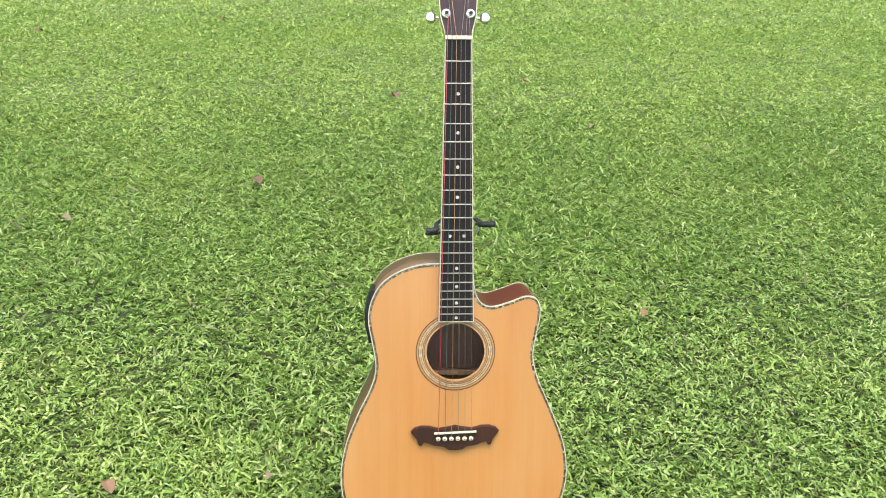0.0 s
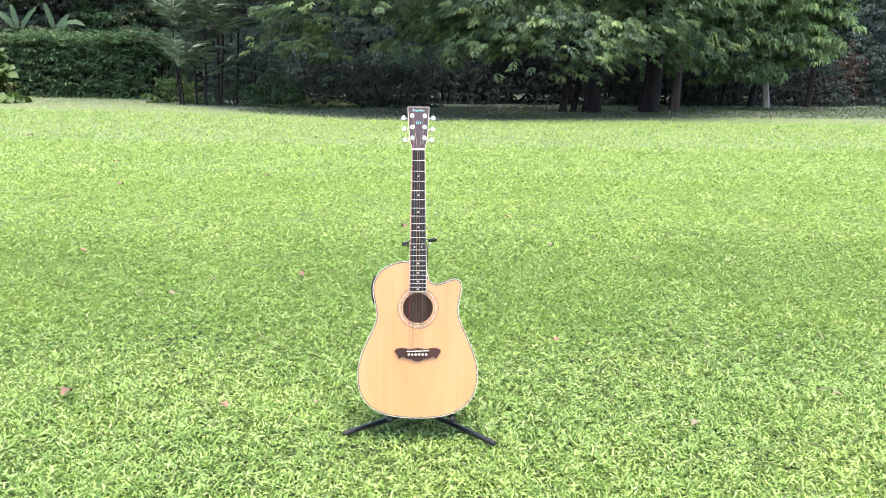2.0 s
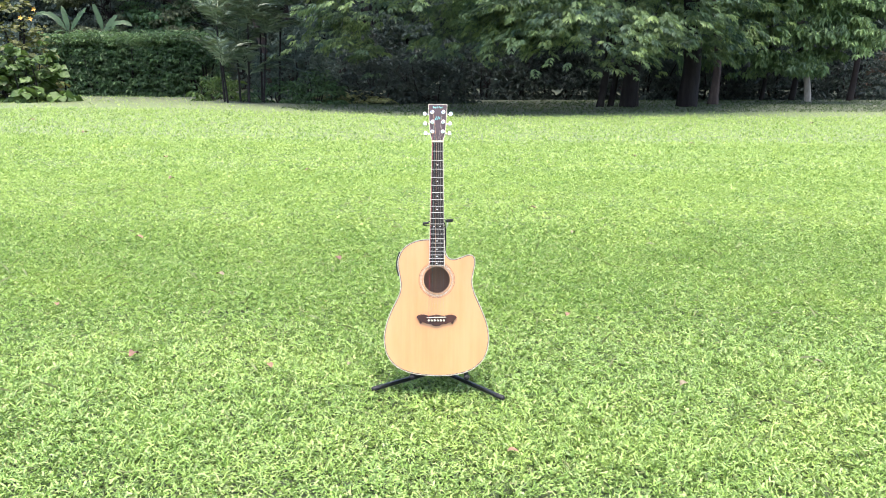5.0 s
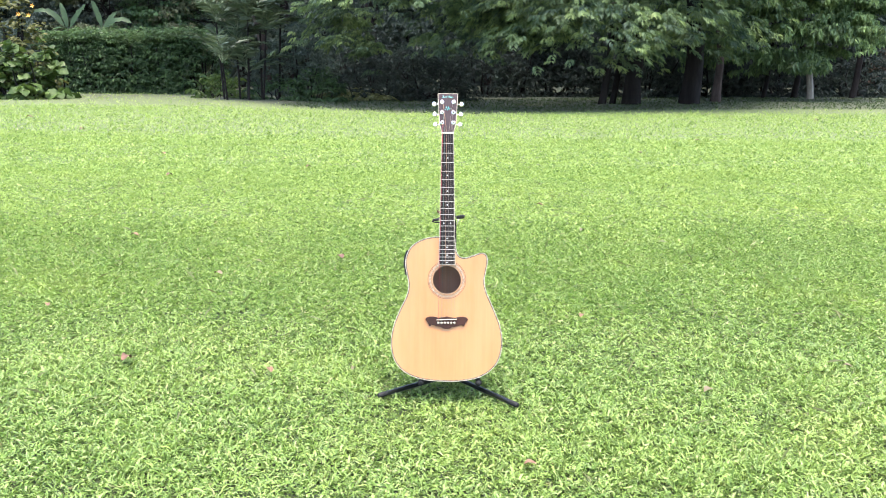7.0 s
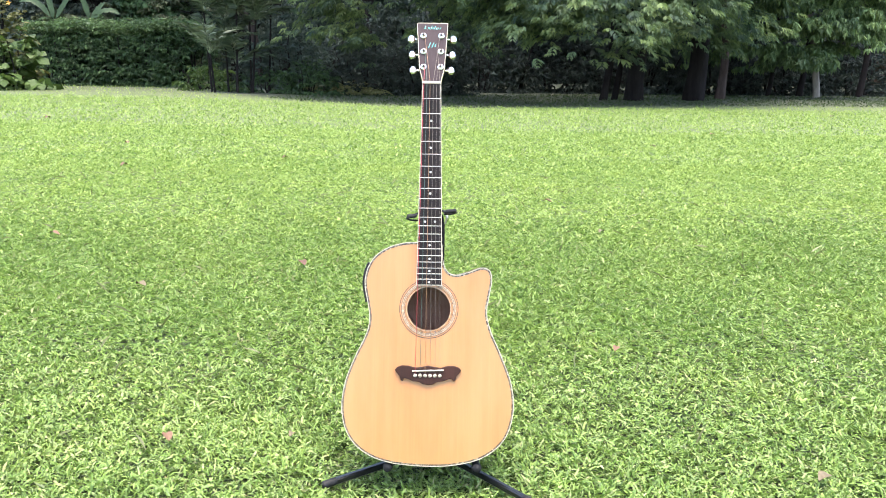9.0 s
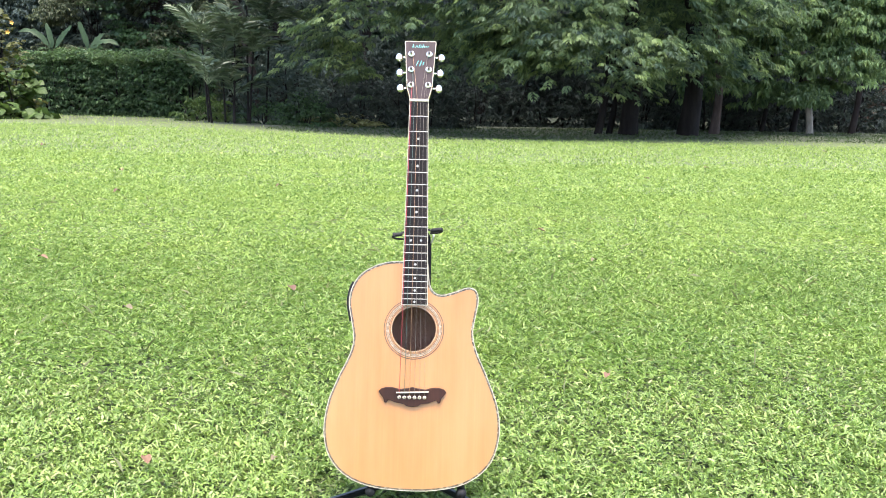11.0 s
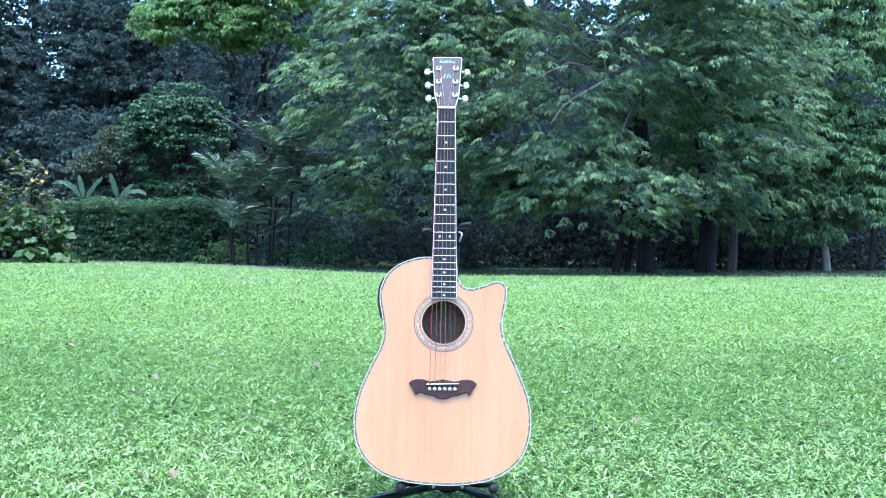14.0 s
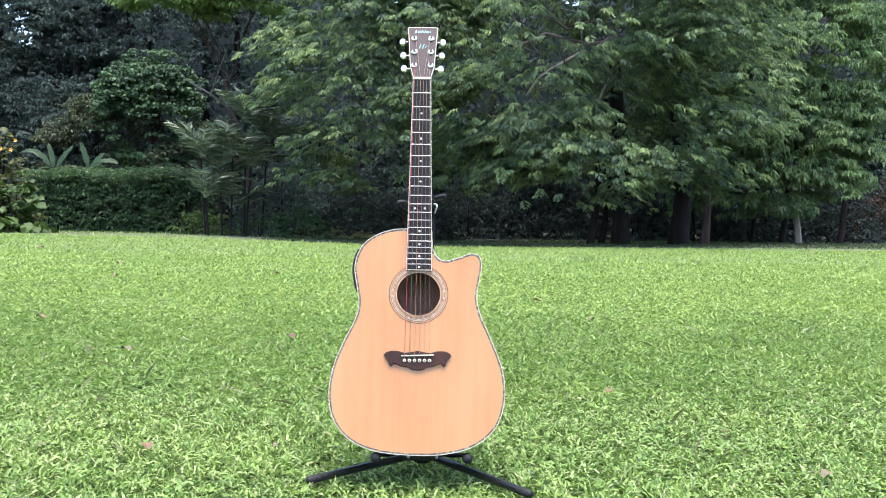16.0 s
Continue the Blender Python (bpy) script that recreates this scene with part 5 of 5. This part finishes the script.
def palm(base, rng, trunks, label, frond=1.6):
    """A clump palm: slender ringed stems, each with arching feather fronds."""
    p = thing("palm", base, label=label, category="palm", group="palms")
    for dx, dy, h, n in trunks:
        k = np.linspace(0, 1, 16)
        path = np.stack([dx + 0.25 * dx * k, dy + 0 * k, h * k], 1)
        V, F = tube_arrays(path, 0.036 - 0.010 * k + 0.004 * (np.arange(16) % 2), 8)
        raw_mesh("stem", V, F, M_BARK_DARK_SHADE, p, "", True)
        top = path[-1]
        for q in range(n):
            a = q * 2.4 + rng.uniform(-0.3, 0.3)
            up = 0.62 + 0.80 * ((q * 0.618 + 0.2) % 1.0) + rng.uniform(-0.1, 0.1)
            L = frond * rng.uniform(0.75, 1.15)
            s = np.linspace(0, 1, 14)
            flat = L * (s * math.cos(up) + 0.22 * s**2)
            rach = top + np.stack([np.cos(a) * flat, np.sin(a) * flat, L * (math.sin(up) * s - (0.16 + 0.26 * math.cos(up)) * s**2.6)], 1)
            tubes = tube_arrays(rach, 0.016 * (1 - 0.85 * s), 5)
            w = unit(np.gradient(rach, axis=0))
            sid = unit(np.cross(w, (0, 0, 1.0)))
            m = 19
            idx = np.linspace(1.5, 13, m)
            pts = np.stack([np.interp(idx, np.arange(14), rach[:, c]) for c in range(3)], 1)
            ws = np.stack([np.interp(idx, np.arange(14), w[:, c]) for c in range(3)], 1)
            ss = np.stack([np.interp(idx, np.arange(14), sid[:, c]) for c in range(3)], 1)
            ll = 0.55 * np.sin(np.linspace(0.7, 2.7, m))
            V1, F1 = join([leaf_arrays(pts, ws * 0.70 + ss * g * 0.75 + (0, 0, -0.05) + rng.normal(0, 0.08, (m, 3)), ll, 0.024, rng, 0.9, 0.22, 0.25) for g in (1, -1)])
            V2 = tubes[1]
            tri = np.concatenate([V2[:, (0, 1, 2)], V2[:, (0, 2, 3)]])
            V, F = join([(V1, F1), (tubes[0], tri)])
            raw_mesh("frond", V, F, M_LEAF_PALM, p)
    return p


rng = np.random.default_rng(41)
palm(on(-7.0, 27.5), rng, [(0.22, 0, 2.75, 10), (-0.68, 0.2, 2.6, 8), (-0.48, -0.2, 1.25, 7), (0.66, 0.3, 2.35, 8), (0.1, 0.4, 0.9, 5), (-0.2, 0.5, 1.9, 6)], "clump of dark-green feather palms with slender stems")
palm(on(-6.6, 28.3), rng, [(0.1, 0, 3.9, 9), (0.65, 0.3, 3.3, 8)], "taller dark-green feather palm beside the hedge")


def banana(base, rng, leaves, label, h=3.0):
    """A banana plant: a thick false stem and long paddle leaves with a folded midrib."""
    p = thing("banana_plant", base, label=label, category="banana plant", group="banana plants")
    V, F = tube_arrays(np.stack([np.zeros(8), np.zeros(8), np.linspace(0, h, 8)], 1), np.linspace(0.13, 0.07, 8), 10)
    raw_mesh("stem", V, F, M_BARK, p, "", True)
    for a, tilt, L, arch in leaves:
        s = np.linspace(0, 1, 15)
        flat = L * s * math.cos(tilt) + 0.15 * L * s**2
        mid = np.stack([np.cos(a) * flat, np.sin(a) * flat, h - 0.1 + L * (math.sin(tilt) * s - arch * s**2.4)], 1)
        w = unit(np.gradient(mid, axis=0))
        sid = unit(np.cross(w, (0.0, -0.85, 0.5)))
        half_w = 0.125 * np.clip(np.clip((s - 0.14) / 0.22, 0, 1) ** 0.6 * np.sqrt(np.clip(1 - np.clip((s - 0.45) / 0.55, 0, 1) ** 2.6, 0, 1)), 0.04, 1)
        rows = []
        for g, up in ((-1, 0.10), (-0.5, 0.06), (0, 0), (0.5, 0.06), (1, 0.10)):
            edge = mid + sid * (g * half_w)[:, None]
            edge[:, 2] += up * half_w * 2 + rng.normal(0, 0.022, 15) * abs(g)
            rows.append(edge)
        V = np.stack(rows, 1).reshape(-1, 3)
        i, j = np.meshgrid(np.arange(14), np.arange(4), indexing="ij")
        F = np.stack([i * 5 + j, i * 5 + j + 1, (i + 1) * 5 + j + 1, (i + 1) * 5 + j], -1).reshape(-1, 4)
        raw_mesh("leaf", V, F, M_LEAF_BANANA, p, "", True)
    return p


rng = np.random.default_rng(43)
banana(on(-18.2, 40.2), rng, [(3.14, 1.05, 2.4, 0.48), (2.6, 1.42, 1.45, 0.04), (0.1, 1.12, 1.55, 0.08), (4.6, 0.45, 1.2, 0.4)], "banana plant with upright and arching dark-green paddle leaves", 2.95)
banana(on(-16.6, 40.4), rng, [(2.9, 1.40, 1.60, 0.05), (0.05, 0.95, 1.9, 0.58), (0.3, 1.15, 1.25, 0.14), (5.0, 0.5, 1.0, 0.4)], "smaller banana plant with arching paddle leaves", 2.95)

# extra trunks under the canopy, bark blackened in colour as shade
for x, y, r, h, mt, lab in ((5.55, 28.5, 0.13, 6.0, M_BARK_DARK_SHADE, "slender bare tree under the canopy, bark blackened as shade"), (6.0, 28.9, 0.11, 6.0, M_BARK_DARK_SHADE, "slender bare tree under the canopy, bark blackened as shade"), (14.7, 38.0, 0.10, 7.0, M_BARK_DARK_SHADE, "slender bare grey tree in the shade"), (16.1, 38.0, 0.14, 7.0, M_BARK_DARK_SHADE, "slender bare grey tree in the shade"), (18.8, 38.0, 0.15, 7.0, M_BARK_DARK_SHADE, "slender bare grey tree in the shade"),
                            (-19.5, 54.0, 0.26, 18.0, M_BARK_DARK_SHADE, "tall bare dark forest tree"), (-22.5, 53.0, 0.24, 18.0, M_BARK_DARK_SHADE, "tall bare dark forest tree"), (-14.8, 54.0, 0.24, 18.0, M_BARK_DARK_SHADE, "tall bare dark forest tree")):
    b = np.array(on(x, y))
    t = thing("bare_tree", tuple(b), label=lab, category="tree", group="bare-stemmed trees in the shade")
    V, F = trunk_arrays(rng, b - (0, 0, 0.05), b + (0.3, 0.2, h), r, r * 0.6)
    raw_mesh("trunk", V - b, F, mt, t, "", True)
bm = bm_tube([(-0.28, 0, 0.16), (-0.27, 0, 0.16), (0.27, 0, 0.15), (0.28, 0, 0.15)], [0.14, 0.16, 0.155, 0.13], 14)
log = part("log", bm, M_BARK_DARK_SHADE, None, "", True)
log.matrix_basis = pose(*on(-0.6, 31.0), 0, 0, 8)
tagged(log, "short dark log lying under the trees", "log")


# ---- fallen leaves on the lawn ----
def fallen(x, y, size, mat, label, turn, name="fallen_leaf"):
    bm = bmesh.new()
    n = 9
    rows = []
    for k in range(n):
        s = k / (n - 1)
        hw = size * 0.30 * math.sin(math.pi * min(1, s * 0.97 + 0.02)) ** 0.75
        curl = size * (0.18 * math.sin(s * 3.0) + 0.05 * math.sin(7 * s + turn))
        rows.append([bm.verts.new(((s - 0.5) * size, g * hw, curl + abs(g) * hw * 0.45)) for g in (-1, -0.5, 0, 0.5, 1)])
    for p, q in zip(rows, rows[1:]):
        for k in range(4):
            bm.faces.new((p[k], p[k + 1], q[k + 1], q[k]))
    ob = part(name, bm, mat, None, "", True)
    ob.matrix_basis = pose(x, y, float(height(x, y)) + 0.017, 8 * math.sin(turn), 6 * math.cos(turn * 2), math.degrees(turn))
    return tagged(ob, label, "leaf", "fallen leaves on the lawn")


DRY, PALE, ROT = (M_FALLEN, "dry orange-brown leaf fallen on the grass"), (M_FALLEN_PALE, "pale withered leaf fallen on the grass"), (M_FALLEN_DARK, "dark brown rotten leaf fallen on the grass")
for x, y, size, (mt, lab) in ((-0.668, 0.225, 0.055, DRY), (-0.354, 0.251, 0.035, PALE), (-1.247, 1.736, 0.075, PALE), (-0.63, 2.16, 0.085, ROT), (-1.255, 0.351, 0.075, ROT), (-2.83, 5.96, 0.10, ROT), (-1.55, 6.9, 0.09, ROT),
                              (0.77, 4.18, 0.09, DRY), (0.95, 3.08, 0.06, PALE), (-2.07, 2.78, 0.08, DRY), (0.935, 0.044, 0.06, PALE), (0.246, -0.536, 0.05, DRY), (-0.05, 3.75, 0.10, ROT), (8.6, 17.5, 0.17, PALE),
                              (-3.6, 8.2, 0.10, DRY), (2.6, 8.8, 0.10, ROT), (-6.2, 12.0, 0.14, ROT), (4.0, 11.0, 0.13, DRY), (-8.5, 15.0, 0.18, DRY), (0.62, 0.95, 0.05, DRY), (1.55, 0.30, 0.05, PALE), (-1.9, 1.1, 0.05, DRY)):
    fallen(x, y, size * 0.78, mt, lab, (x * 7.3 + y * 3.1) % 6.28)
